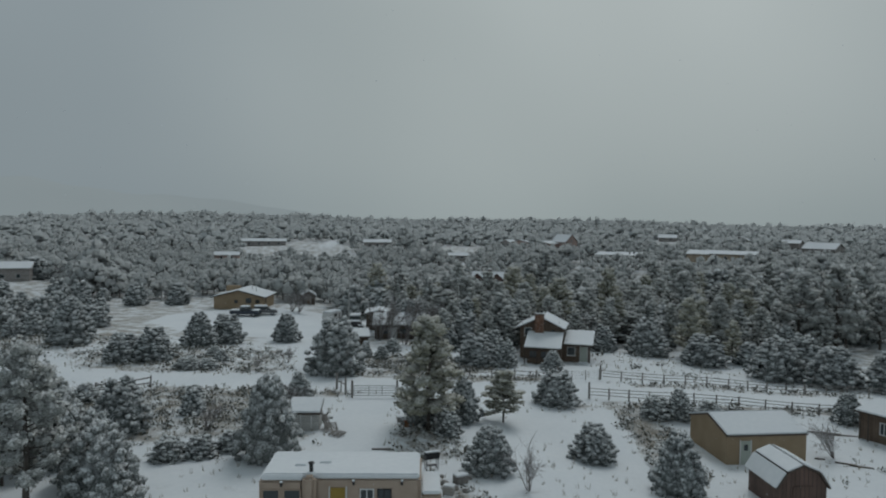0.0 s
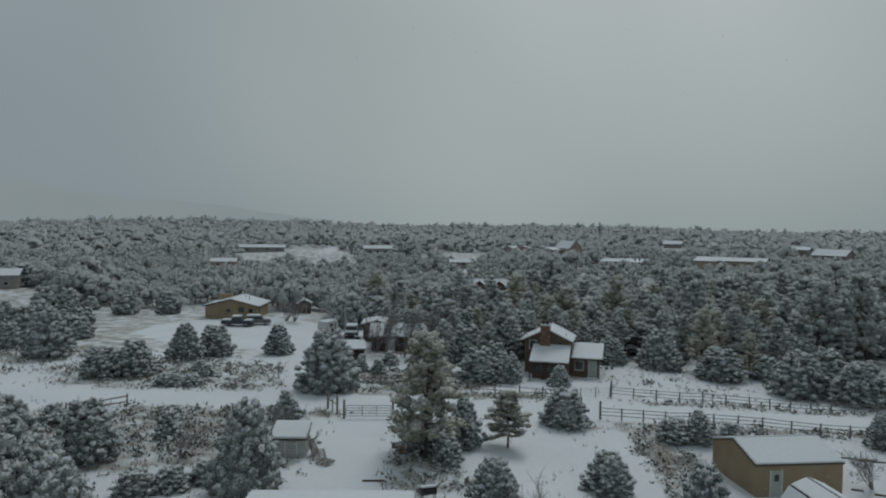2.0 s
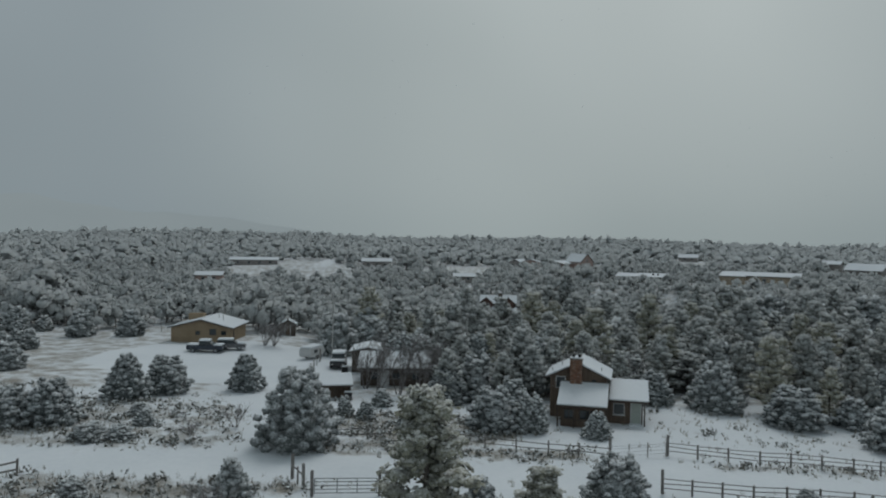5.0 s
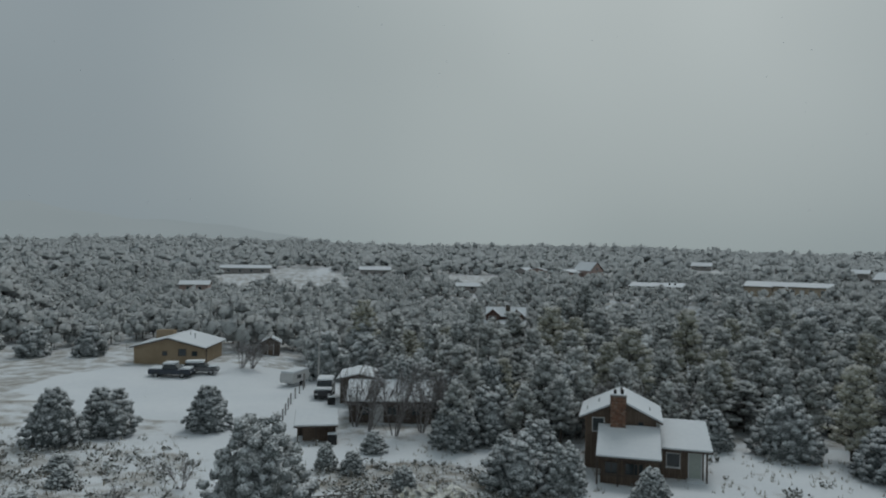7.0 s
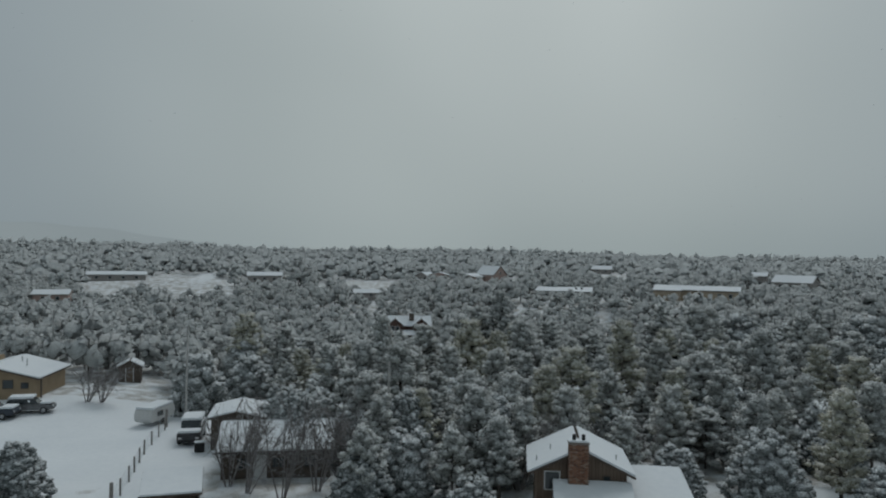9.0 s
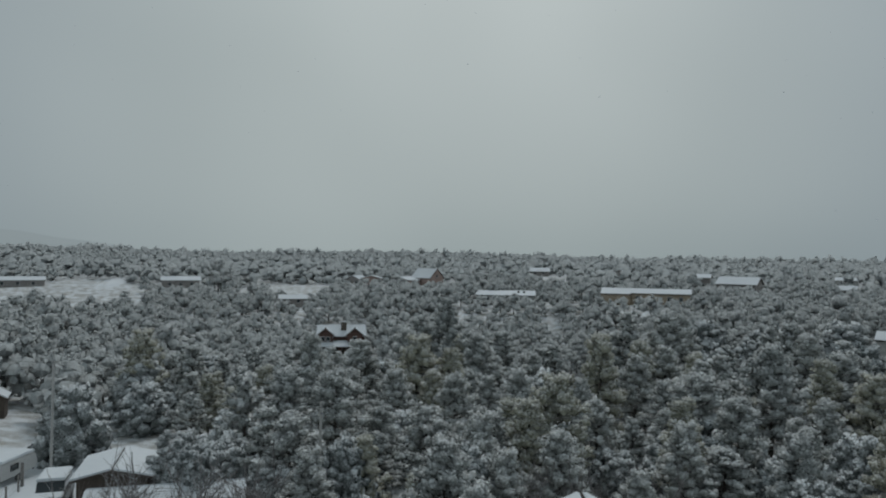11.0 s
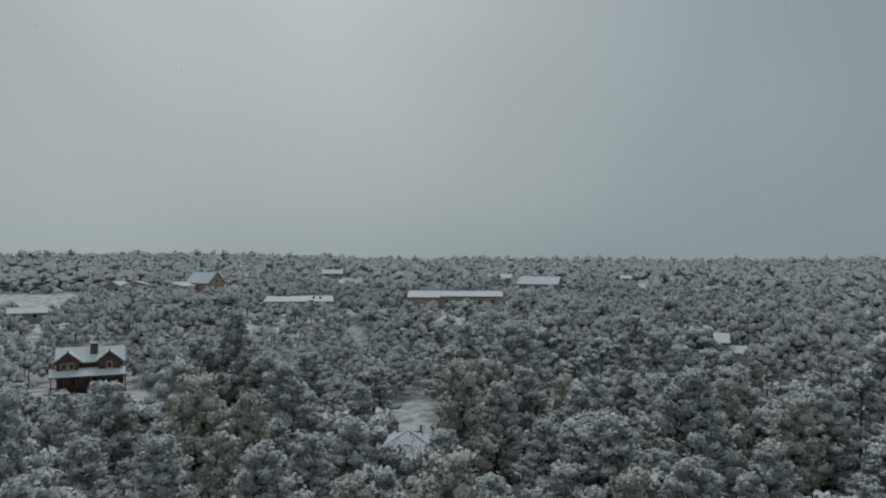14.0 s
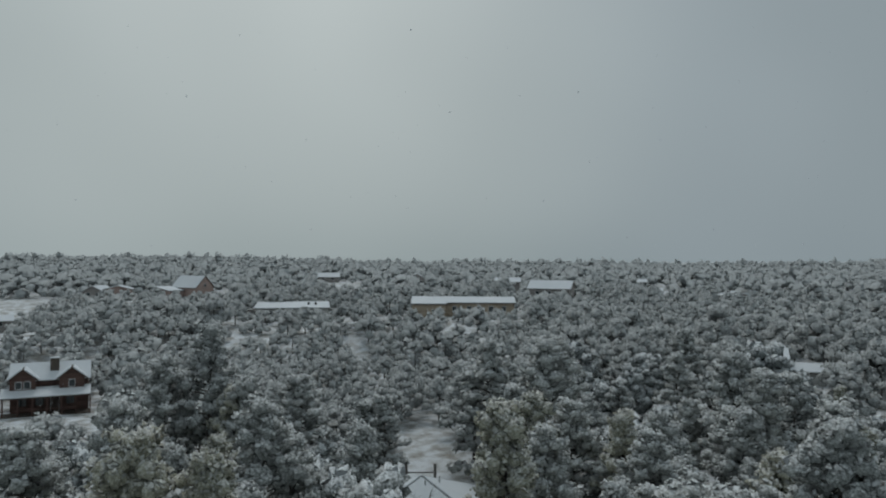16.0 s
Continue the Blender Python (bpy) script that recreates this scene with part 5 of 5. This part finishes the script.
def box_bin(x, y, turn, w, h, mat, label):
    root = thing("storage_box", label, "box", pose(x, y, terrain(x, y), 0, 0, turn), "boxes in the yard")
    part("box", box_mesh(-w / 2, w / 2, -w * 0.35, w * 0.35, -0.05, h, mat, 0.03), root)
    part("snow_cap", box_mesh(-w / 2 - 0.01, w / 2 + 0.01, -w * 0.36, w * 0.36, h - 0.01, h + 0.12, SNOW, 0.05), root)


box_bin(-2.7, 62.0, 10, 0.8, 0.6, ORANGE, "rusty brown box capped with snow")
box_bin(1.4, 48.6, 30, 0.9, 0.5, FENCE, "weathered crate capped with snow")
box_bin(0.6, 46.6, -20, 0.7, 0.5, GREY_WALL, "pale crate capped with snow")
box_bin(-3.3, 63.5, -10, 0.9, 0.4, FENCE, "weathered low crate in the snow")
box_bin(-10.7, 104.0, 5, 0.8, 0.9, BLACK_METAL, "dark barrel-sized bin beside the lean-to")
box_bin(-13.3, 119.9, 15, 0.8, 0.8, BLACK_METAL, "dark garden machine under snow")
box_bin(39.2, 66.8, 25, 0.9, 0.8, WHITE_TRIM, "white cooling unit beside the cabin wall")
box_bin(9.2, 97.0, 25, 0.9, 0.8, GREY_WALL, "grey garden box beside the porch")


def stone(x, y, s, k):
    r2 = np.random.default_rng(k)
    v, f = clumps(r2, np.zeros((1, 3)), np.array([1.0]), 0.8)
    bm = bmesh.new()
    bmesh.ops.create_icosphere(bm, subdivisions=2, radius=s)
    for q in bm.verts:
        q.co *= 1 + 0.25 * noise.noise(q.co / s * 1.3 + Vector((k, 0, 0)))
        q.co.z *= 0.7
    me = bpy.data.meshes.new("stone")
    bm.to_mesh(me)
    bm.free()
    me.materials.append(STONE)
    ob = new("stone", me)
    ob.location = (x, y, terrain(x, y) + s * 0.15)
    tagged(ob, "rough grey stone half buried in snow", "stone", "stones in the yard")


for k, (x, y, s) in enumerate(((1.0, 47.4, 0.3), (1.7, 47.0, 0.25), (0.3, 48.2, 0.35), (1.3, 45.8, 0.3), (2.0, 49.3, 0.2), (0.1, 49.6, 0.2), (-1.9, 60.0, 0.25), (0.9, 44.4, 0.25))):
    stone(x, y, s, k)


def plank(x, y, turn, n):
    root = thing("plank", "dark plank lying in the snow", "plank", pose(x, y, terrain(x, y) + 0.04, 0, 0, turn), "planks in the snow")
    part("board", box_mesh(-n / 2, n / 2, -0.09, 0.09, -0.05, 0.05, DARKWOOD, 0.01), root)


for x, y, a, n in ((33.0, 58.8, -30, 1.6), (33.8, 58.0, -28, 1.8), (31.6, 60.2, -25, 0.8), (31.0, 68.4, -22, 3.5), (34.6, 67.2, -18, 4.5), (36.5, 66.2, -15, 3.0), (-4.5, 55.5, 5, 1.5)):
    plank(x, y, a, n)
# ---- trees and shrubs that stand apart ----
for x, y, h, w, k in ((-12.2, 84.3, 6.9, 7.4, 0), (-22.8, 107.3, 4.5, 4.6, 1), (-30.6, 104.0, 4.6, 5.4, 2), (-33.0, 99.3, 5.0, 5.2, 3),
                      (-38.3, 87.8, 3.8, 5.0, 2), (-35.0, 88.5, 4.4, 5.4, 0), (-28.9, 92.8, 1.4, 2.3, 1), (-49.5, 97.2, 6.5, 6.6, 3),
                      (-60.5, 145.0, 4.6, 5.0, 2), (-99.5, 178.0, 5.8, 8.0, 0), (-52.5, 145.5, 4.5, 4.8, 4), (-16.6, 137.0, 6.6, 6.2, 1)):
    juniper(x, y, h, w, k, h > 2.8 and y < 112)
for x, y, h, w, k in ((-12.6, 53.0, 6.6, 5.2, 1), (-13.9, 71.4, 2.8, 2.7, 3), (-25.9, 58.8, 4.9, 5.0, 4), (-20.8, 44.3, 5.2, 5.2, 0),
                      (3.5, 51.0, 3.6, 3.9, 1), (11.8, 74.1, 3.8, 5.1, 2), (12.2, 57.8, 3.2, 4.1, 0), (21.0, 70.7, 2.2, 3.4, 2), (23.2, 70.6, 3.0, 3.4, 3),
                      (26.3, 71.1, 1.8, 2.8, 1), (16.9, 51.2, 4.8, 4.2, 4), (39.4, 70.2, 3.3, 3.1, 1), (2.0, 65.1, 4.3, 3.7, 3)):
    juniper(x, y, h, w, k, h > 2.8 and y < 112)
for x, y, h, w, k in ((-7.8, 95.5, 1.9, 2.0, 0), (-10.0, 96.2, 2.2, 1.8, 1), (-3.7, 92.0, 1.8, 2.0, 2), (-27.0, 89.3, 1.5, 2.2, 3),
                      (4.5, 93.2, 4.4, 5.6, 2), (8.0, 93.0, 3.8, 3.9, 0), (-6.8, 101.7, 2.0, 2.5, 1), (36.0, 99.6, 4.6, 6.5, 2), (42.0, 91.0, 5.6, 7.0, 0), (47.0, 87.0, 5.4, 7.0, 1), (52.0, 84.5, 5.0, 6.5, 3), (46.5, 93.5, 5.6, 6.5, 4)):
    juniper(x, y, h, w, k, h > 2.8 and y < 112)
juniper(13.9, 91.0, 2.7, 3.1, 1, True, "small snow-dusted tree before the brown house")
golden_pine(-1.0, 61.0, 9.6, 0, 13.0)
golden_pine(5.7, 66.1, 4.8, 2, 9.0)
for x, y, h, k in ((40.6, 145.5, 10.5, 0), (30.8, 135.5, 12.2, 3), (13.6, 139.7, 11.0, 1), (16.7, 138.6, 10.0, 0), (44.5, 141.0, 9.5, 2)):
    golden_pine(x, y, h, k, h * 1.0)
for x, y, h, k in ((49.7, 155.5, 12.4, 3), (53.2, 158.0, 11.5, 1), (22.0, 148.0, 11.0, 0), (2.5, 131.0, 8.5, 1), (26.0, 166.0, 9.5, 5), (58.0, 140.0, 10.5, 4)):
    pine(x, y, h, k, h * 1.15, True)
for x, y, top, w, k in ((20.3, 171.3, 7.0, 9.0, 2), (24.0, 171.0, 9.6, 9.5, 0), (31.7, 168.8, 4.8, 9.0, 3), (65.0, 155.0, 2.9, 7.0, 4), (38.6, 132.6, 3.4, 7.5, 5), (34.8, 124.8, 6.0, 9.0, 2),
                        (56.7, 133.2, 6.0, 9.5, 0), (54.6, 128.2, 3.6, 8.5, 1), (66.4, 148.3, 4.1, 8.0, 4), (63.7, 130.3, 4.2, 9.0, 5), (73.4, 172.0, 2.2, 7.0, 0), (47.0, 163.2, 5.3, 9.0, 3),
                        (35.5, 127.8, 5.3, 9.0, 5), (29.5, 113.5, 2.9, 7.0, 2), (43.8, 122.7, 1.8, 7.0, 1), (45.1, 125.9, 1.2, 6.0, 4), (3.0, 132.5, 9.0, 6.5, 0), (0.8, 117.8, 5.5, 7.5, 2)):
    pine(x, y, top - terrain(x, y), k, w * 1.4, True)
for x, y, top, w, k in ((29.0, 147.0, 0.0, 4.4, 0), (40.4, 172.8, 0.1, 6.0, 2), (31.3, 161.2, -2.4, 2.6, 1), (33.2, 163.5, 0.6, 6.0, 3), (3.5, 107.0, 3.6, 6.2, 2), (10.6, 110.5, 5.2, 6.5, 3), (6.9, 99.8, 2.1, 4.6, 0), (23.4, 106.5, 2.0, 5.0, 4), (-4.8, 116.3, 4.6, 5.0, 1), (3.9, 114.8, 5.0, 5.5, 3)):
    juniper(x, y, top - terrain(x, y), w, k, True)
for x, y, h, w, k in ((-6.5, 122.5, 5.6, 5.6, 0), (-2.8, 120.8, 5.2, 5.4, 2), (0.2, 104.5, 4.6, 5.0, 1)):
    juniper(x, y, h, w, k, True)
for x, y, h, w, k in ((27.0, 139.0, 4.6, 5.5, 1), (30.0, 143.5, 4.4, 6.0, 2), (26.2, 133.0, 4.2, 5.0, 3), (33.2, 145.5, 4.0, 5.0, 0), (22.8, 128.0, 4.4, 5.5, 2)):
    bare_shrub(x, y, h, w, k, "leafless grey tree with many fine branches", "bare_tree")
for x, y, h, w, k in ((24.0, 133.5, 5.4, 5.0, 1), (33.6, 138.5, 4.4, 4.4, 2), (25.2, 126.5, 4.6, 5.0, 4), (21.0, 120.5, 4.4, 4.8, 0)):
    juniper(x, y, h, w, k, True)
pine(-24.8, 43.2, 10.0, 0, 11.0, True)
pine(-28.5, 47.0, 7.5, 2, 8.5, True)
bare_shrub(5.9, 47.8, 2.9, 2.9, 0)
for x, y, h, w, k in ((-8.0, 108.5, 6.4, 5.5, 1), (-5.4, 107.5, 7.2, 5.5, 2), (-3.0, 108.8, 6.6, 5.5, 3), (-9.5, 110.5, 5.6, 5.0, 0), (-0.8, 110.0, 6.8, 6.0, 1), (12.0, 108.5, 5.6, 6.0, 2), (16.5, 109.5, 6.0, 6.5, 3), (20.5, 108.5, 5.2, 5.5, 0)):
    bare_shrub(x, y, h, w, k, "leafless grey tree with many fine branches", "bare_tree")
bare_shrub(-27.4, 139.5, 4.4, 5.5, 1, "large leafless shrub with reddish frosted twigs")
bare_shrub(-28.6, 138.8, 3.8, 5.0, 2, "large leafless shrub with reddish frosted twigs")
for x, y, h, k in ((-19.4, 59.5, 2.5, 1), (-13.5, 66.5, 2.4, 2), (-15.5, 69.0, 2.0, 3), (-19.0, 90.0, 2.0, 0), (-21.5, 85.5, 1.8, 2), (33.0, 60.5, 3.0, 1), (-83.0, 166.0, 6.0, 0), (-78.0, 160.0, 5.0, 2)):
    bare_shrub(x, y, h, h * 1.3, k)
for x, y, h, w, k in ((-27.5, 51.5, 5.8, 5.2, 1), (-23.0, 47.5, 5.2, 4.6, 2), (-30.5, 57.0, 5.6, 5.4, 3), (-32.0, 50.0, 6.8, 6.0, 4), (-17.5, 53.0, 1.7, 2.6, 0), (-15.8, 54.5, 1.6, 2.4, 1), (-19.6, 52.2, 1.8, 2.8, 2),
                      (-22.0, 64.5, 2.4, 2.6, 3), (-29.3, 83.8, 1.5, 3.4, 0), (-27.0, 84.2, 1.3, 2.8, 1), (-24.0, 70.5, 1.5, 2.2, 2), (-33.5, 68.5, 1.8, 3.0, 3), (-1.6, 62.6, 3.4, 3.6, 2), (0.6, 60.0, 2.2, 2.6, 0)):
    juniper(x, y, h, w, k, h > 2.8 and y < 112)
sow = np.random.default_rng(21)
for _ in range(62):
    x, y = sow.uniform(-112, -52), sow.uniform(84, 150)
    if ((x + 52) / 10) ** 2 + ((y - 136) / 12) ** 2 < 1 or near_line(x, y, TRACKS[0]) < 4:
        continue
    h = sow.uniform(2.2, 5.6)
    juniper(x, y, h, h * sow.uniform(0.95, 1.3), int(sow.integers(0, 5)))

# ---- the woods ----
CLEARINGS = ((-21, 129, 17), (-38, 128, 21), (-40, 146, 10), (-28, 152.5, 4), (-52, 156, 4), (13, 99, 6), (19, 99, 6), (12, 200, 8), (14, 212, 8), (-7, 115, 5.6), (-10.5, 123, 4.6), (-12, 106, 6), (42, 165, 3.5), (44.5, 169.5, 4.5), (8.2, 199, 7), (21, 111, 3))
SIGHTS = ((88, 232, 24, 24), (64, 266, 18, 30), (53, 316, 15, 60), (34, 324, 11, 42), (136, 264, 18, 40), (169, 257, 8, 32), (206, 298, 9, 45), (184, 241, 11, 34), (114, 370, 12, 60),
          (145, 356, 12, 55), (5, 267, 9, 26), (-76, 322, 26, 62), (-29, 330, 16, 45), (30, 330, 10, 45), (-102, 173, 9, 20), (135, 163, 6, 14), (89, 160, 6, 17), (-56, 330, 20, 70),
          (4, 318, 26, 42), (12.4, 214, 15, 28), (36.0, 153, 7, 24), (-75, 255, 9, 20), (48, 240, 8, 14), (120, 225, 6, 10))
WOOD_EDGE = ((22, 107), (31, 104.5), (37, 99), (42, 91), (45, 84), (56, 76), (90, 60))


def open_view(x, y):
    """Clearings on the near side of the houses in the woods."""
    for bx, by, w, n in SIGHTS:
        dx, dy = bx - 6, by - 75
        q = math.hypot(dx, dy)
        along = ((x - bx) * dx + (y - by) * dy) / q
        if -n < along < 7 and abs((x - bx) * dy - (y - by) * dx) / q < w / 2 + 1.5:
            return True
    return False


def low_growth(x, y):
    """Young trees in the open strips before the houses in the woods."""
    for bx, by, w, n in SIGHTS:
        dx, dy = bx - 6, by - 75
        q = math.hypot(dx, dy)
        along = ((x - bx) * dx + (y - by) * dy) / q
        if by > 200 and -n < along < -5 and abs((x - bx) * dy - (y - by) * dx) / q < w / 2 + 1.5:
            return not (-66 < bx < -50 or bx in (4, -76, 12.4) or by < 200)
    return False


def wooded(x, y):
    """Whether the woods grow here: beyond the field's edge, and clear of the yards."""
    for cx, cy, r in CLEARINGS:
        if (x - cx) ** 2 + (y - cy) ** 2 < r * r:
            return False
    if open_view(x, y):
        return False
    if 20 < x < 22:
        return y > 107
    if x > 20:
        for (ax, ay), (bx, by) in zip(WOOD_EDGE, WOOD_EDGE[1:]):
            if ax <= x <= bx and y < ay + (by - ay) * (x - ax) / (bx - ax):
                return False
        return x < 90 or y > 60
    if x > 0:
        return y > (100 if x < 10 else 103)
    if x > -16:
        return y > (116 if x > -2 else 119 if x > -8 else 127)
    if x > -33:
        return y > 143
    return y > 153


rng = np.random.default_rng(7)
near_count = 0
mid, band, far, trunks = [], [], [], []


def crown_far(x, y, z, h, boughs, per, spread, round_=0.5, tuft=0.3):
    """Tufts over the rounded boughs of one crown."""
    u = np.sort(rng.uniform(-0.75, 1.0, boughs))
    u[-1] = 0.95
    a = np.arange(boughs) * 2.39996 + rng.uniform(0, 6.283)
    w = np.minimum(np.sqrt(np.maximum(0.03, 1 - u * u)), 0.12 + 0.80 * (1 - u)) * rng.uniform(0.8, 1.15, boughs)
    out = np.stack((w * np.cos(a), w * np.sin(a), u * 0.8 + 0.3), -1)
    size = h * 0.42 * spread / math.sqrt(boughs / 8)
    o = np.stack((x + 0.76 * spread * h * w * np.cos(a), y + 0.76 * spread * h * w * np.sin(a), z + h * (0.50 + 0.38 * u)), -1)
    return puffs(rng, o, np.full(boughs, size), per, out / np.linalg.norm(out, axis=1, keepdims=True), round_, tuft)


def seen_side(x, y, reach):
    a, d = math.degrees(math.atan2(x - 4, y - 90)), math.hypot(x - 4, y - 90)
    return d < reach and (-50 < a < 68 or d < 40)


for gy in np.arange(72, 330, 4.4):
    for gx in np.arange(-210, 260, 4.4):
        x, y = gx + rng.uniform(-2.3, 2.3), gy + rng.uniform(-2.3, 2.3)
        low = low_growth(x, y) and rng.uniform() < 0.95
        if not (wooded(x, y) or low) or rng.uniform() < 0.05 or not seen_side(x, y, 225):
            continue
        big = noise.noise((x * 0.03, y * 0.03, 2.0))
        h = rng.uniform(3.8, 7.0) + 2.4 * max(0.0, big * 2)
        if rng.uniform() < 0.1:
            h *= 1.35
        if y > 175:
            h *= 0.82
        if low:
            h = rng.uniform(1.6, 2.7)
        if -14 < x < 76 and y < 170 and near_count < 290:
            near_count += 1
            k = int(rng.integers(0, 100))
            if k < 30:
                juniper(x, y, h * 0.9, h * 1.02, k, y < 112 and x < 30)
            elif k < 44:
                golden_pine(x, y, h * 1.3, k, h * 1.4)
            else:
                pine(x, y, h * 1.22, k, h * 1.4, 0 < x < 62 and y < 155)
        else:
            z = terrain(x, y)
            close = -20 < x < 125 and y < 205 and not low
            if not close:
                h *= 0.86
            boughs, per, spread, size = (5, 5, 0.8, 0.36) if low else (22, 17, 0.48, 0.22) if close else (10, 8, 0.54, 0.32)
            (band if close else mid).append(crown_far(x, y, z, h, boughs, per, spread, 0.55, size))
            trunks.append(tube([(x, y, z - 0.2), (x, y, z + h * 0.55)], (0.12, 0.05), 4))


def canopy(name, crowns, mat, label):
    """All the tufts of many crowns as one mesh."""
    ob = new(name, foliage(name, rng, crowns, mat, 0.85))
    return tagged(ob, label, "woods", kind="stuff")


canopy("woods", mid, MIDWOOD, "dense snowy pine and juniper woods, paled for haze")
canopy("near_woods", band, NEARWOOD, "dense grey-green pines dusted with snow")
v, f = joined(trunks)
wt = new("woods_trunks", mesh_of("woods_trunks", v, f, BARK))
tagged(wt, "bare trunks under the woods' crowns", "woods", kind="stuff")
for gy in np.arange(100, 790, 7.0):
    for gx in np.arange(-480, 640, 7.0):
        x, y = gx + rng.uniform(-3.2, 3.2), gy + rng.uniform(-3.2, 3.2)
        if seen_side(x, y, 225) or not seen_side(x, y, 690) or not wooded(x, y) or rng.uniform() < 0.1:
            continue
        h = rng.uniform(3.6, 7.5) * (1.35 if rng.uniform() < 0.12 else 1.0)
        far.append(crown_far(x, y, terrain(x, y), h * 0.85, 5, 4, 0.62, 0.3, 0.30))
canopy("far_woods", far, FARWOOD, "snowy woods towards the horizon, paled further for haze")

# ---- brush and dry grass in the meadows ----
bc, bs, gv2, gf2 = [], [], [], []
for _ in range(5200):
    x, y = rng.uniform(-62, 48), rng.uniform(40, 104)
    d = dryness(x, y)
    if rng.uniform() > d * d * 1.1:
        continue
    s = rng.uniform(0.25, 0.75)
    n = int(5 + s * 10)
    c = rng.normal(0, 1, (n, 3)) * (s * 0.55, s * 0.55, s * 0.22) + (x, y, terrain(x, y) + s * 0.3)
    bc.append(c)
    bs.append(np.full(n, s * 0.22))
bc, bs = np.concatenate(bc), np.concatenate(bs)
v, f = clumps(rng, bc, bs, 1.1)
brush = new("brush", mesh_of("brush", v, f, BRUSH))
tagged(brush, "low snowy brush and dry shrubs in the meadow", "brush", kind="stuff")
for _ in range(16000):
    x, y = rng.uniform(-62, 48), rng.uniform(40, 104)
    d = dryness(x, y)
    if rng.uniform() > d * 0.9:
        continue
    z = terrain(x, y) - 0.02
    for j in range(4):
        a, s = rng.uniform(0, 6.283), rng.uniform(0.18, 0.5)
        o = len(gv2)
        gx, gy = x + rng.uniform(-0.15, 0.15), y + rng.uniform(-0.15, 0.15)
        ca, sa = math.cos(a) * 0.03, math.sin(a) * 0.03
        gv2 += [(gx - ca, gy - sa, z), (gx + ca, gy + sa, z), (gx + rng.uniform(-0.15, 0.15), gy + rng.uniform(-0.15, 0.15), z + s)]
        gf2.append((o, o + 1, o + 2))
grass = new("dry_grass", mesh_of("dry_grass", gv2, gf2, GRASS))
tagged(grass, "pale dry grass standing through the snow", "grass", kind="stuff")

# ---- falling snow ----
fall = np.random.default_rng(5)
fc = np.stack((fall.uniform(-45, 75, 7000), fall.uniform(4, 165, 7000), fall.uniform(1, 27, 7000)), -1)
fc = fc[(np.abs(fc[:, 2] - 18) > 3.5) | (np.abs(fc[:, 0] - 2) > 9) | (fc[:, 1] > 118)]
v, f = clumps(fall, fc, fall.uniform(0.012, 0.026, len(fc)), 0.8)
flakes = new("falling_snow", mesh_of("falling_snow", v, f, SNOW))
tagged(flakes, "loose white snowflakes drifting in the air", "snow", kind="stuff")
